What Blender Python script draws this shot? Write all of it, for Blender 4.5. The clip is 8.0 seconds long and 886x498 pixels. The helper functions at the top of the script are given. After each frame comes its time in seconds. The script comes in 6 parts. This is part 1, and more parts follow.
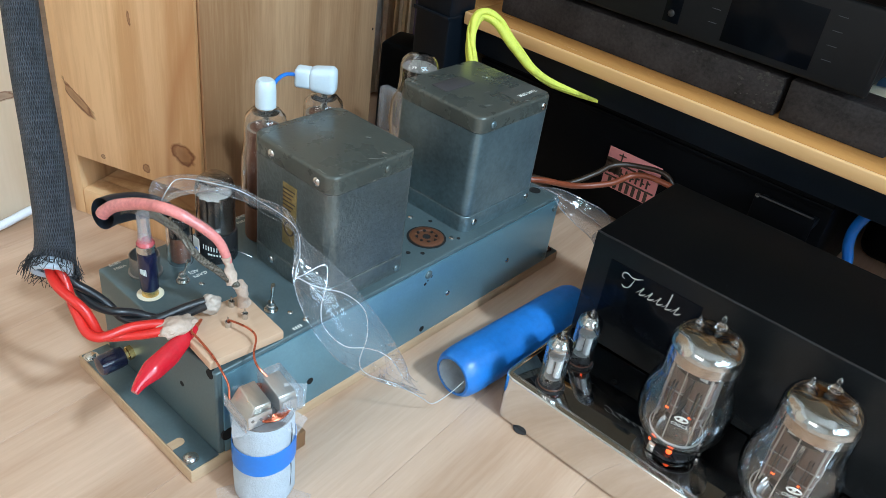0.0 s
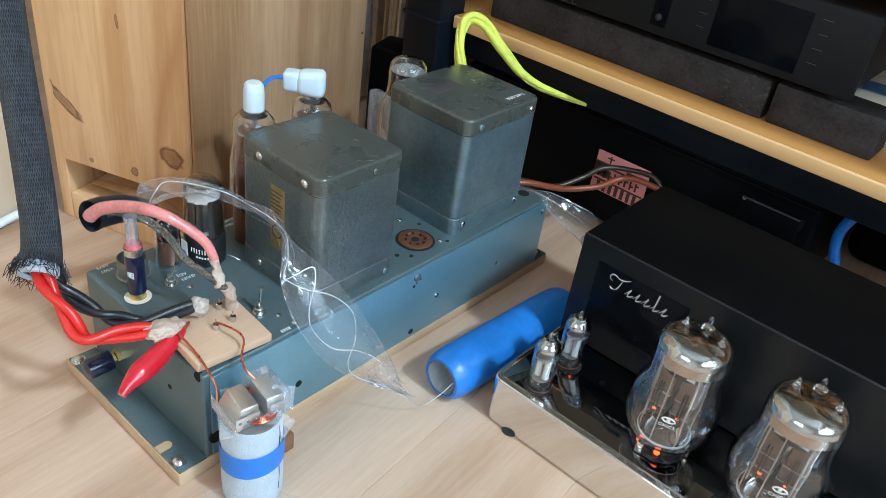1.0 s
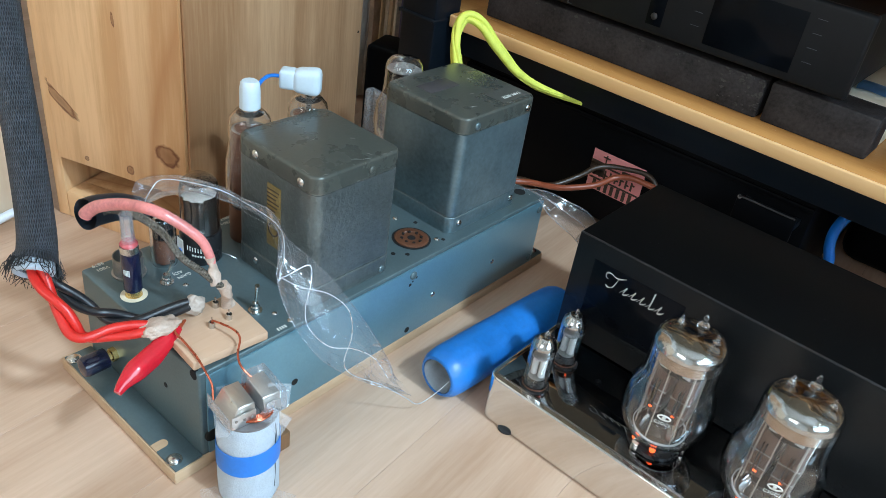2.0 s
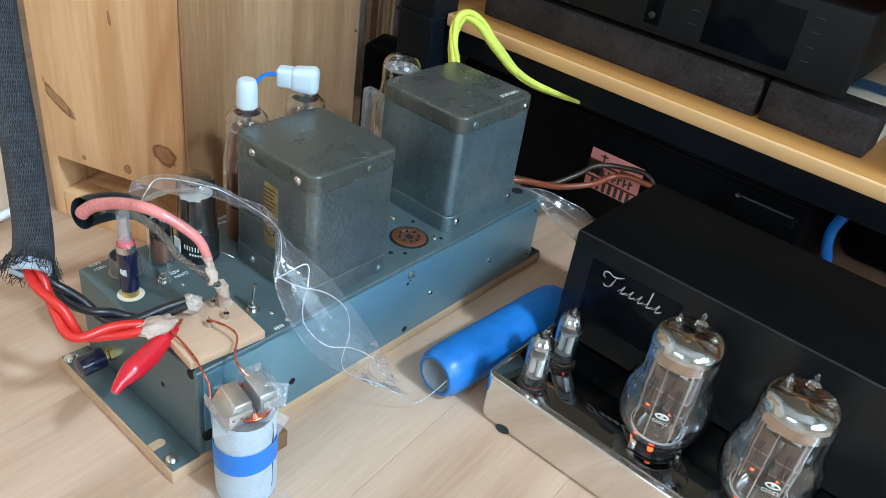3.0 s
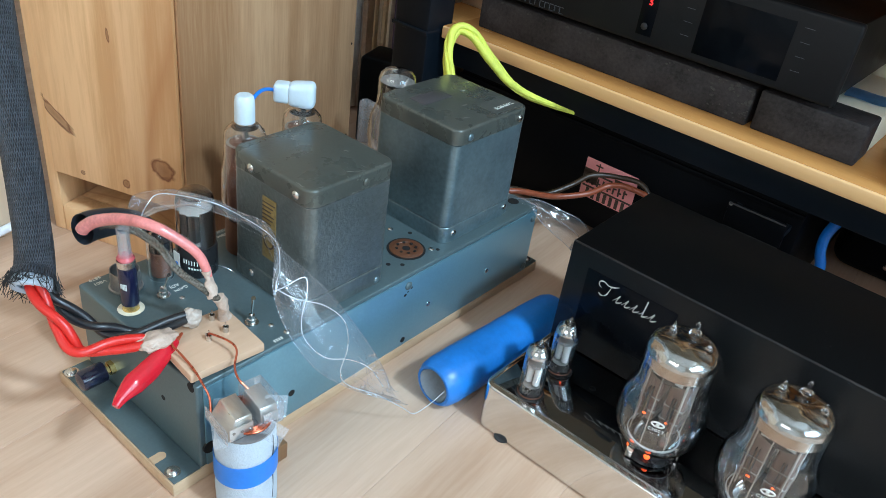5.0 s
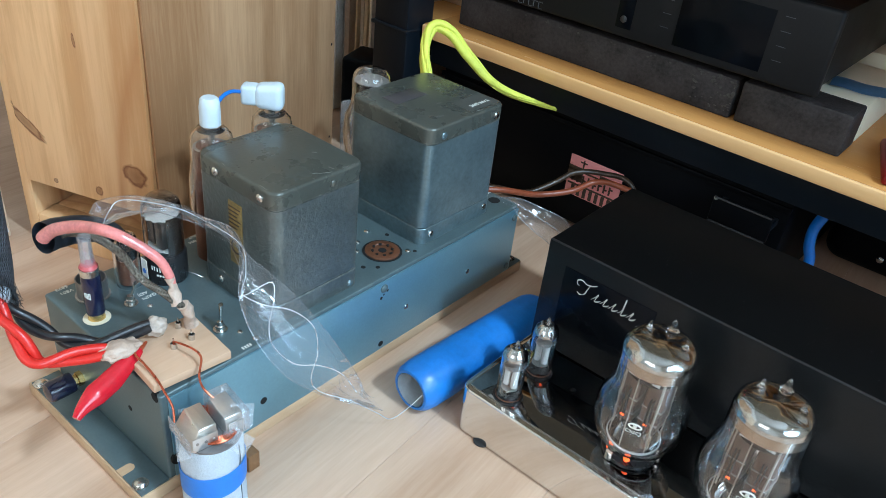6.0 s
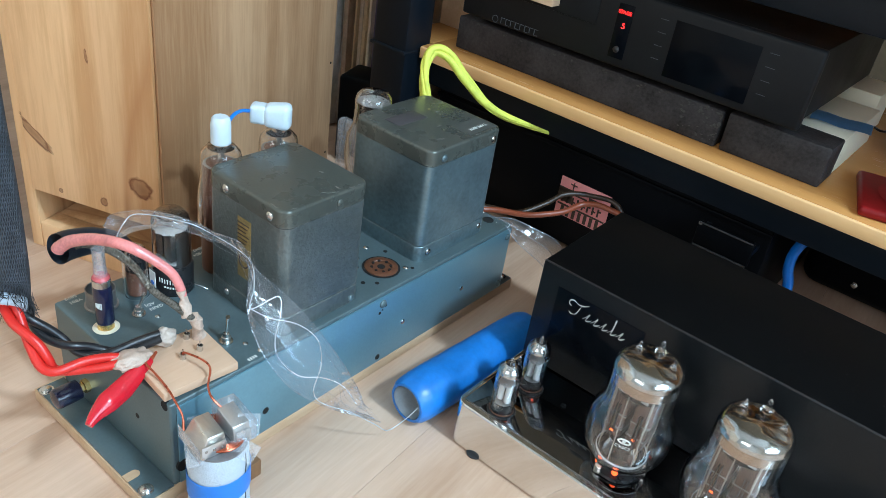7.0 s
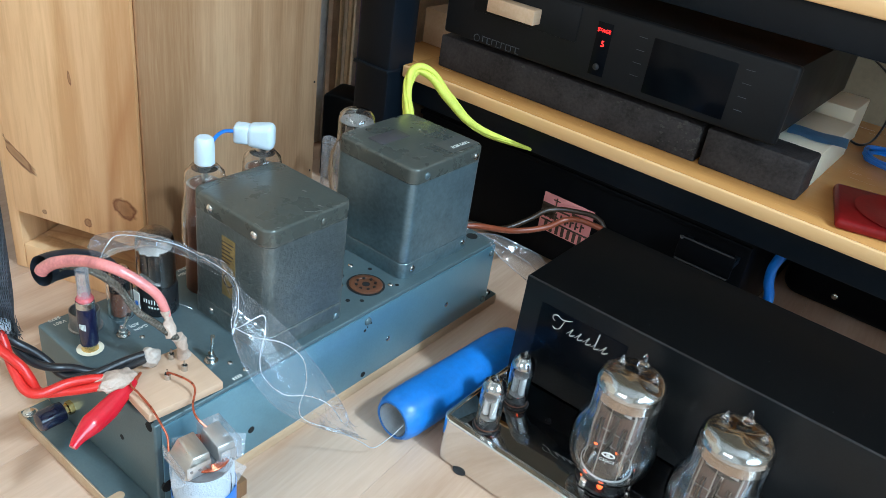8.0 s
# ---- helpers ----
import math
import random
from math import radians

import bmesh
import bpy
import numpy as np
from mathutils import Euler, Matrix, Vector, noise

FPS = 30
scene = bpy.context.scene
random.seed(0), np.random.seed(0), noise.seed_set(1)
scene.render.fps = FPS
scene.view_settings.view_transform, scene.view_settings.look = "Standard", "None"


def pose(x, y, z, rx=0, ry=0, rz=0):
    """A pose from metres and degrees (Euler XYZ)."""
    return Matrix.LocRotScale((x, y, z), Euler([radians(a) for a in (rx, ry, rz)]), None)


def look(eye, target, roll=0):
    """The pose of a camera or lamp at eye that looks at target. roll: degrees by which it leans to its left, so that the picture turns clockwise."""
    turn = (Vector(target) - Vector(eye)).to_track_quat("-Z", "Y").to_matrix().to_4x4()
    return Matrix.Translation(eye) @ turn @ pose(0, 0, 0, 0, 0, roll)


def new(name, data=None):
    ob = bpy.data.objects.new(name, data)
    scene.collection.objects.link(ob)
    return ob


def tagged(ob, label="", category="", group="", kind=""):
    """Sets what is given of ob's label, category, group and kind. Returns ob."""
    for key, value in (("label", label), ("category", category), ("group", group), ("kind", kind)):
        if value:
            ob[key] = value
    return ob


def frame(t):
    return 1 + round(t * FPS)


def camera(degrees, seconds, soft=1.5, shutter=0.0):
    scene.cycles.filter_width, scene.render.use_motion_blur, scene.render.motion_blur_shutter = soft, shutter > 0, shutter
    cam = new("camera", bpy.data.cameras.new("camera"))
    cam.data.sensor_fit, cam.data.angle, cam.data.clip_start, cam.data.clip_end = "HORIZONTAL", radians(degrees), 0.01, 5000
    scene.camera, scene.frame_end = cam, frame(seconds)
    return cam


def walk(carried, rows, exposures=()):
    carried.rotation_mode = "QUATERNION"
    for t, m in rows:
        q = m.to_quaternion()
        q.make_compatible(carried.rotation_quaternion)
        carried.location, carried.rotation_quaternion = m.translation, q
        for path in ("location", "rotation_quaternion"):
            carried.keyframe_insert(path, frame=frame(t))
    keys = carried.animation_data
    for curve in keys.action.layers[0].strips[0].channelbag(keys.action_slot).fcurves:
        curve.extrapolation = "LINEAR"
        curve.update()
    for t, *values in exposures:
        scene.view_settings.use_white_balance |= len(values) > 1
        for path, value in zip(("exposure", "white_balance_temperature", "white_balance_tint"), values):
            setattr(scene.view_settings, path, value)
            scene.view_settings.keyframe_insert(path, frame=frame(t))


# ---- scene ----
# Camera and its walk: seconds, place in metres, then turn, pitch and lean in degrees
cam = camera(59.16, 8.0, soft=0.75)
ROWS = [
    (0.0, 0.3462, -0.1965, 0.4791, 37.433, -33.525, 8.644),
    (0.5, 0.3450, -0.1997, 0.4771, 37.023, -33.139, 8.959),
    (1.0, 0.3502, -0.1960, 0.4784, 36.833, -33.075, 8.838),
    (1.5, 0.3507, -0.1974, 0.4781, 36.619, -33.010, 8.957),
    (3.0, 0.3513, -0.1961, 0.4770, 36.340, -33.063, 9.064),
    (3.5, 0.3505, -0.1984, 0.4794, 36.370, -33.122, 9.038),
    (4.0, 0.3518, -0.1994, 0.4803, 36.453, -32.924, 8.934),
    (4.5, 0.3531, -0.2002, 0.4818, 36.481, -32.663, 8.865),
    (5.8, 0.3618, -0.1827, 0.4842, 36.488, -32.264, 7.376),
    (6.0, 0.3676, -0.1721, 0.4788, 36.858, -32.449, 7.022),
    (6.5, 0.3653, -0.1860, 0.4857, 36.097, -32.414, 8.117),
    (7.0, 0.3646, -0.1986, 0.4958, 35.135, -31.427, 9.255),
    (7.5, 0.3696, -0.1992, 0.5001, 34.533, -30.395, 9.205),
    (8.0, 0.3692, -0.1999, 0.4997, 34.291, -30.137, 8.993),
]
walk(cam, [(t, pose(x, y, z, 0, 0, yaw) @ pose(0, 0, 0, 90 + pitch, 0, 0) @ pose(0, 0, 0, 0, 0, roll)) for t, x, y, z, yaw, pitch, roll in ROWS],
     exposures=[(0.0, -0.06, 6380, 8), (4.5, -0.03, 6220, 7), (6.5, 0.01, 6160, 7), (8.0, 0.08, 6080, 6)])

# World, sun, window light and rear fill
world = bpy.data.worlds.new("sky")
scene.world = world
world.use_nodes = True
wn = world.node_tree
sky = wn.nodes.new("ShaderNodeTexSky")
sky.sky_type = "NISHITA"
sky.sun_disc = False
sky.sun_elevation = radians(38)
sky.sun_rotation = radians(150)
wn.nodes["Background"].inputs["Strength"].default_value = 0.12
wn.links.new(sky.outputs["Color"], wn.nodes["Background"].inputs["Color"])

sun_data = bpy.data.lights.new("sun", "SUN")
sun_data.energy, sun_data.angle, sun_data.color = 2.0, radians(0.5), (1.0, 0.95, 0.88)
sun = new("sun", sun_data)
sun.matrix_world = look((6, 6, 8), (0, 0, 0))


def window_light(name, m, width, height, watts, colour):
    """An area lamp set at a window's opening."""
    data = bpy.data.lights.new(name, "AREA")
    data.shape, data.size, data.size_y, data.energy, data.color = "RECTANGLE", width, height, watts, colour
    ob = new(name, data)
    ob.matrix_world = m
    return ob


window_light("window_daylight", look((2.36, -0.35, 1.38), (0, 0.1, 0.3)), 1.7, 1.3, 56.0, (0.595, 0.815, 1.0))
# Compact high source placed from the shadows; its window is added, unseen
window_light("compact_high_light", look((2.36, 0.24, 2.72), (0, 0.24, 0.05)), 0.22, 0.22, 107.0, (0.64, 0.84, 1.0))
# Weak warm fill from behind the camera, added to lift the fronts
window_light("rear_fill_light", look((0.2, -2.36, 1.5), (0, 0, 0.2)), 1.2, 1.0, 15.0, (1.0, 0.95, 0.90))


# Materials
def node(nt, kind, **values):
    n = nt.nodes.new(kind)
    for key, value in values.items():
        n.inputs[key.replace("_", " ")].default_value = value
    return n


def material(name, colour, rough=0.5, metal=0.0, vary=0.12, scale=40.0, fine=300.0, bump=0.1, coat=0.0, stretch=(1, 1, 1), rough_vary=0.1, spec=0.5):
    """A surface with stains at one scale and grain at a finer one."""
    m = bpy.data.materials.new(name)
    m.use_nodes = True
    nt = m.node_tree
    b = nt.nodes["Principled BSDF"]
    b.inputs["Metallic"].default_value = metal
    b.inputs["Coat Weight"].default_value = coat
    b.inputs["Specular IOR Level"].default_value = spec
    tc = nt.nodes.new("ShaderNodeTexCoord")
    mp = node(nt, "ShaderNodeMapping", Scale=stretch)
    nt.links.new(tc.outputs["Object"], mp.inputs["Vector"])
    n1 = node(nt, "ShaderNodeTexNoise", Scale=scale, Detail=5.0, Roughness=0.6)
    n2 = node(nt, "ShaderNodeTexNoise", Scale=fine, Detail=3.0, Roughness=0.6)
    for n in (n1, n2):
        nt.links.new(mp.outputs["Vector"], n.inputs["Vector"])
    mix = nt.nodes.new("ShaderNodeMath")
    mix.operation = "MULTIPLY_ADD"
    mix.inputs[1].default_value = 0.4
    nt.links.new(n2.outputs["Fac"], mix.inputs[0])
    half = nt.nodes.new("ShaderNodeMath")
    half.operation = "MULTIPLY"
    half.inputs[1].default_value = 0.6
    nt.links.new(n1.outputs["Fac"], half.inputs[0])
    nt.links.new(half.outputs[0], mix.inputs[2])
    ramp = nt.nodes.new("ShaderNodeValToRGB")
    e = ramp.color_ramp.elements
    e[0].position, e[1].position = 0.3, 0.7
    e[0].color = (*[c * (1 - vary) for c in colour], 1)
    e[1].color = (*[min(1, c * (1 + vary)) for c in colour], 1)
    nt.links.new(mix.outputs[0], ramp.inputs["Fac"])
    nt.links.new(ramp.outputs["Color"], b.inputs["Base Color"])
    rr = nt.nodes.new("ShaderNodeMapRange")
    rr.inputs["From Min"].default_value, rr.inputs["From Max"].default_value = 0.3, 0.7
    rr.inputs["To Min"].default_value = max(0.0, rough * (1 - rough_vary))
    rr.inputs["To Max"].default_value = min(1.0, rough * (1 + rough_vary))
    nt.links.new(n1.outputs["Fac"], rr.inputs["Value"])
    nt.links.new(rr.outputs["Result"], b.inputs["Roughness"])
    if bump:
        bp = node(nt, "ShaderNodeBump", Strength=bump, Distance=0.001)
        nt.links.new(n2.outputs["Fac"], bp.inputs["Height"])
        nt.links.new(bp.outputs["Normal"], b.inputs["Normal"])
    return m


def wood(name, light, dark, axis="y", rings=26.0, rough=0.45, contrast=1.0, knots=(), per_piece=False, bump=0.08, coat=0.0, streak=0.0):
    """Sawn wood with its grain along one axis; knots are (x, y, z, size, stretch, slant)."""
    m = bpy.data.materials.new(name)
    m.use_nodes = True
    nt = m.node_tree
    b = nt.nodes["Principled BSDF"]
    b.inputs["Coat Weight"].default_value = coat
    b.inputs["Coat Roughness"].default_value = 0.25
    tc = nt.nodes.new("ShaderNodeTexCoord")
    vec = tc.outputs["Object"]
    if per_piece:
        info = nt.nodes.new("ShaderNodeObjectInfo")
        add = nt.nodes.new("ShaderNodeVectorMath")
        add.operation = "MULTIPLY_ADD"
        add.inputs[1].default_value = (3.0, 7.0, 5.0)
        nt.links.new(info.outputs["Random"], add.inputs[0])
        nt.links.new(vec, add.inputs[2])
        vec = add.outputs[0]
    long = {"x": (0.07, 1, 1), "y": (1, 0.07, 1), "z": (1, 1, 0.07)}[axis]
    mp = node(nt, "ShaderNodeMapping", Scale=long)
    nt.links.new(vec, mp.inputs["Vector"])
    warp = node(nt, "ShaderNodeTexNoise", Scale=9.0, Detail=3.0, Roughness=0.55)
    nt.links.new(mp.outputs["Vector"], warp.inputs["Vector"])
    ring = nt.nodes.new("ShaderNodeMath")
    ring.operation = "MULTIPLY"
    ring.inputs[1].default_value = rings
    nt.links.new(warp.outputs["Fac"], ring.inputs[0])
    wave = nt.nodes.new("ShaderNodeMath")
    wave.operation = "SINE"
    nt.links.new(ring.outputs[0], wave.inputs[0])
    fibre = node(nt, "ShaderNodeTexNoise", Scale=260.0, Detail=4.0, Roughness=0.65)
    nt.links.new(mp.outputs["Vector"], fibre.inputs["Vector"])
    blot = node(nt, "ShaderNodeTexNoise", Scale=7.0, Detail=2.0)
    nt.links.new(vec, blot.inputs["Vector"])
    s1 = nt.nodes.new("ShaderNodeMath")
    s1.operation = "MULTIPLY_ADD"
    s1.inputs[1].default_value, s1.inputs[2].default_value = 0.16 * contrast, 0.5 - 0.5 * 0.7 * contrast
    nt.links.new(wave.outputs[0], s1.inputs[0])
    s2 = nt.nodes.new("ShaderNodeMath")
    s2.operation = "MULTIPLY_ADD"
    s2.inputs[1].default_value = 0.45 * contrast
    nt.links.new(fibre.outputs["Fac"], s2.inputs[0])
    nt.links.new(s1.outputs[0], s2.inputs[2])
    s3 = nt.nodes.new("ShaderNodeMath")
    s3.operation = "MULTIPLY_ADD"
    s3.inputs[1].default_value = 0.25 * contrast
    nt.links.new(blot.outputs["Fac"], s3.inputs[0])
    nt.links.new(s2.outputs[0], s3.inputs[2])
    ramp = nt.nodes.new("ShaderNodeValToRGB")
    e = ramp.color_ramp.elements
    e[0].position, e[1].position = 0.25, 0.75
    e[0].color, e[1].color = (*light, 1), (*dark, 1)
    nt.links.new(s3.outputs[0], ramp.inputs["Fac"])
    out = ramp.outputs["Color"]
    if streak:
        # broad darker heartwood bands with thin resin lines
        band = node(nt, "ShaderNodeTexNoise", Scale=8.0, Detail=1.5, Roughness=0.4, Distortion=0.5)
        nt.links.new(mp.outputs["Vector"], band.inputs["Vector"])
        br = nt.nodes.new("ShaderNodeValToRGB")
        el = br.color_ramp.elements
        el[0].position, el[1].position = 0.47, 0.56
        el[0].color, el[1].color = (0, 0, 0, 1), (0.55, 0.55, 0.55, 1)
        line = br.color_ramp.elements.new(0.575)
        line.color = (1, 1, 1, 1)
        after = br.color_ramp.elements.new(0.60)
        after.color = (0.4, 0.4, 0.4, 1)
        nt.links.new(band.outputs["Fac"], br.inputs["Fac"])
        amount = nt.nodes.new("ShaderNodeMath")
        amount.operation = "MULTIPLY"
        amount.inputs[1].default_value = streak
        nt.links.new(br.outputs["Color"], amount.inputs[0])
        mixed = nt.nodes.new("ShaderNodeMix")
        mixed.data_type = "RGBA"
        mixed.inputs[7].default_value = (dark[0] * 0.70, dark[1] * 0.55, dark[2] * 0.45, 1)
        nt.links.new(amount.outputs[0], mixed.inputs[0])
        nt.links.new(out, mixed.inputs[6])
        out = mixed.outputs[2]
    for kx, ky, kz, size, tall, slant in knots:
        shift = node(nt, "ShaderNodeMapping", Location=(-kx, -ky, -kz))
        tilt = node(nt, "ShaderNodeMapping", Rotation=(0, slant, 0))
        km = node(nt, "ShaderNodeMapping", Scale=(1 / size, 0.3 / size, 1 / size / tall))
        nt.links.new(tc.outputs["Object"], shift.inputs["Vector"])
        nt.links.new(shift.outputs["Vector"], tilt.inputs["Vector"])
        nt.links.new(tilt.outputs["Vector"], km.inputs["Vector"])
        kw = node(nt, "ShaderNodeTexNoise", Scale=1.6, Detail=2.0)
        nt.links.new(km.outputs["Vector"], kw.inputs["Vector"])
        ln = nt.nodes.new("ShaderNodeVectorMath")
        ln.operation = "LENGTH"
        nt.links.new(km.outputs["Vector"], ln.inputs[0])
        dist = nt.nodes.new("ShaderNodeMath")
        dist.operation = "MULTIPLY_ADD"
        dist.inputs[1].default_value = 0.8
        nt.links.new(kw.outputs["Fac"], dist.inputs[0])
        nt.links.new(ln.outputs["Value"], dist.inputs[2])
        kr = nt.nodes.new("ShaderNodeValToRGB")
        ke = kr.color_ramp.elements
        ke[0].position, ke[0].color = 0.30, (0.62, 0.62, 0.62, 1)
        ke[1].position, ke[1].color = 0.85, (0, 0, 0, 1)
        kr.color_ramp.elements.new(0.56).color = (0.50, 0.50, 0.50, 1)
        kr.color_ramp.elements.new(0.70).color = (0.95, 0.95, 0.95, 1)
        halved = nt.nodes.new("ShaderNodeMath")
        halved.operation = "MULTIPLY"
        halved.inputs[1].default_value = 0.5
        nt.links.new(dist.outputs[0], halved.inputs[0])
        nt.links.new(halved.outputs[0], kr.inputs["Fac"])
        mx = nt.nodes.new("ShaderNodeMix")
        mx.data_type = "RGBA"
        mx.inputs["B"].default_value = (dark[0] * 0.26, dark[1] * 0.13, dark[2] * 0.09, 1)
        mx.inputs[7].default_value = (dark[0] * 0.26, dark[1] * 0.13, dark[2] * 0.09, 1)
        nt.links.new(kr.outputs["Color"], mx.inputs["Factor"])
        nt.links.new(out, mx.inputs[6])
        out = mx.outputs[2]
    nt.links.new(out, b.inputs["Base Color"])
    rr = nt.nodes.new("ShaderNodeMapRange")
    rr.inputs["To Min"].default_value, rr.inputs["To Max"].default_value = rough * 0.85, rough * 1.15
    nt.links.new(fibre.outputs["Fac"], rr.inputs["Value"])
    nt.links.new(rr.outputs["Result"], b.inputs["Roughness"])
    bp = node(nt, "ShaderNodeBump", Strength=bump, Distance=0.001)
    nt.links.new(fibre.outputs["Fac"], bp.inputs["Height"])
    nt.links.new(bp.outputs["Normal"], b.inputs["Normal"])
    return m


def glass(name, colour=(1, 1, 1), rough=0.0, ior=1.45):
    m = bpy.data.materials.new(name)
    m.use_nodes = True
    b = m.node_tree.nodes["Principled BSDF"]
    b.inputs["Base Color"].default_value = (*colour, 1)
    b.inputs["Transmission Weight"].default_value = 1.0
    b.inputs["Roughness"].default_value = rough
    b.inputs["IOR"].default_value = ior
    return m


def film_plastic(name, gloss=0.015, haze=0.008, tint=(0.97, 0.98, 1.0)):
    """Thin clear film: mostly see-through, with crinkled gloss."""
    m = bpy.data.materials.new(name)
    m.use_nodes = True
    nt = m.node_tree
    nt.nodes.remove(nt.nodes["Principled BSDF"])
    tr = nt.nodes.new("ShaderNodeBsdfTransparent")
    tr.inputs["Color"].default_value = (*tint, 1)
    gl = nt.nodes.new("ShaderNodeBsdfGlossy")
    gl.inputs["Roughness"].default_value = 0.09
    tc = nt.nodes.new("ShaderNodeTexCoord")
    nz = node(nt, "ShaderNodeTexNoise", Scale=85.0, Detail=2.0)
    nt.links.new(tc.outputs["Object"], nz.inputs["Vector"])
    bp = node(nt, "ShaderNodeBump", Strength=0.38, Distance=0.003)
    nt.links.new(nz.outputs["Fac"], bp.inputs["Height"])
    nt.links.new(bp.outputs["Normal"], gl.inputs["Normal"])
    fr = nt.nodes.new("ShaderNodeFresnel")
    fr.inputs["IOR"].default_value = 1.45
    nt.links.new(bp.outputs["Normal"], fr.inputs["Normal"])
    ad = nt.nodes.new("ShaderNodeMath")
    ad.operation = "MULTIPLY_ADD"
    ad.inputs[1].default_value, ad.inputs[2].default_value = 0.55, gloss
    nt.links.new(fr.outputs[0], ad.inputs[0])
    mix = nt.nodes.new("ShaderNodeMixShader")
    nt.links.new(ad.outputs[0], mix.inputs["Fac"])
    nt.links.new(tr.outputs[0], mix.inputs[1])
    nt.links.new(gl.outputs[0], mix.inputs[2])
    df = nt.nodes.new("ShaderNodeBsdfDiffuse")
    df.inputs["Color"].default_value = (0.85, 0.88, 0.92, 1)
    veil = nt.nodes.new("ShaderNodeMixShader")
    veil.inputs["Fac"].default_value = haze
    nt.links.new(mix.outputs[0], veil.inputs[1])
    nt.links.new(df.outputs[0], veil.inputs[2])
    nt.links.new(veil.outputs[0], nt.nodes["Material Output"].inputs["Surface"])
    return m


def glow(name, colour, strength):
    m = bpy.data.materials.new(name)
    m.use_nodes = True
    b = m.node_tree.nodes["Principled BSDF"]
    b.inputs["Base Color"].default_value = (*colour, 1)
    b.inputs["Emission Color"].default_value = (*colour, 1)
    b.inputs["Emission Strength"].default_value = strength
    return m


def woven(name, colour, light, strands=14, slope=1.0, rough=0.6, metal=0.0):
    """Braided sleeve: two crossing sets of strands wound round a tube."""
    m = material(name, colour, rough, metal, vary=0.35, scale=60, fine=500, bump=0.3)
    nt = m.node_tree
    b = nt.nodes["Principled BSDF"]
    tc = nt.nodes.new("ShaderNodeTexCoord")
    sep = nt.nodes.new("ShaderNodeSeparateXYZ")
    nt.links.new(tc.outputs["UV"], sep.inputs["Vector"])

    def calc(kind, p, q=None, r=None):
        n = nt.nodes.new("ShaderNodeMath")
        n.operation = kind
        for k, v in enumerate((p, q, r)):
            if v is None:
                continue
            if isinstance(v, (int, float)):
                n.inputs[k].default_value = v
            else:
                nt.links.new(v, n.inputs[k])
        return n.outputs[0]

    turn = 2 * math.pi * strands
    u = calc("MULTIPLY", sep.outputs["X"], turn)
    one = calc("SINE", calc("MULTIPLY_ADD", sep.outputs["Y"], turn * slope, u))
    two = calc("SINE", calc("MULTIPLY_ADD", sep.outputs["Y"], -turn * slope, u))
    over = calc("MAXIMUM", one, two)
    grain = node(nt, "ShaderNodeTexNoise", Scale=150.0, Detail=4.0)
    nt.links.new(tc.outputs["Object"], grain.inputs["Vector"])
    fac = calc("MULTIPLY", calc("MULTIPLY_ADD", over, 0.5, 0.5), calc("MULTIPLY_ADD", grain.outputs["Fac"], 1.2, 0.3))
    ramp = nt.nodes.new("ShaderNodeValToRGB")
    ramp.color_ramp.elements[0].color = (*colour, 1)
    ramp.color_ramp.elements[1].color = (*light, 1)
    ramp.color_ramp.elements[0].position, ramp.color_ramp.elements[1].position = 0.35, 1.0
    nt.links.new(fac, ramp.inputs["Fac"])
    nt.links.new(ramp.outputs["Color"], b.inputs["Base Color"])
    bp = node(nt, "ShaderNodeBump", Strength=0.7, Distance=0.0006)
    nt.links.new(over, bp.inputs["Height"])
    nt.links.new(bp.outputs["Normal"], b.inputs["Normal"])
    return m


M_PLANK = wood("pale_floor_wood", (0.64, 0.445, 0.325), (0.46, 0.288, 0.188), "y", 18, 0.38, 1.0, per_piece=True, coat=0.15)
M_JOINT = material("floor_joint", (0.16, 0.09, 0.05), 0.8)
M_PINE = wood("knotty_pine", (0.81, 0.515, 0.275), (0.59, 0.320, 0.140), "z", 34, 0.42, 1.5,
              knots=((-0.2490, 0.1590, 0.1135, 0.0110, 0.8, -0.5), (-0.3612, 0.1146, 0.1367, 0.0048, 4.6, 0.86), (-0.291, 0.143, 0.085, 0.0035, 1.2, 0), (-0.34, 0.125, 0.082, 0.0022, 1.0, 0), (-0.2950, 0.1418, 0.2330, 0.0013, 4.5, 0.1)), streak=0.85)
M_PLY_SIDE = wood("aged_plywood", (0.56, 0.335, 0.185), (0.35, 0.178, 0.083), "z", 12, 0.42, 1.5, streak=0.6)
M_PALE_PINE = wood("pale_pine", (0.72, 0.58, 0.44), (0.60, 0.45, 0.31), "z", 24, 0.5, 0.8, knots=((-0.40, 0.0617, 0.1376, 0.004, 1.0, 0),))
M_PLY_EDGE = wood("birch_plywood", (0.62, 0.455, 0.305), (0.44, 0.285, 0.165), "y", 20, 0.55, 0.9)
M_BOARD = wood("clean_birch_board", (0.74, 0.55, 0.39), (0.58, 0.38, 0.23), "y", 20, 0.5, 1.1)
M_TERMINAL = wood("bare_terminal_wood", (0.66, 0.46, 0.325), (0.54, 0.345, 0.225), "y", 16, 0.5, 0.9)
M_SHELF = wood("varnished_shelf_wood", (0.66, 0.325, 0.105), (0.52, 0.235, 0.065), "x", 18, 0.26, 0.8, coat=0.25)
M_SHELF_EDGE = wood("pale_shelf_edge", (0.90, 0.57, 0.28), (0.80, 0.47, 0.20), "x", 16, 0.3, 0.7, coat=0.4)
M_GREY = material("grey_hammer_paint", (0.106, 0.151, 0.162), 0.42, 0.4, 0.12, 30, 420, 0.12)
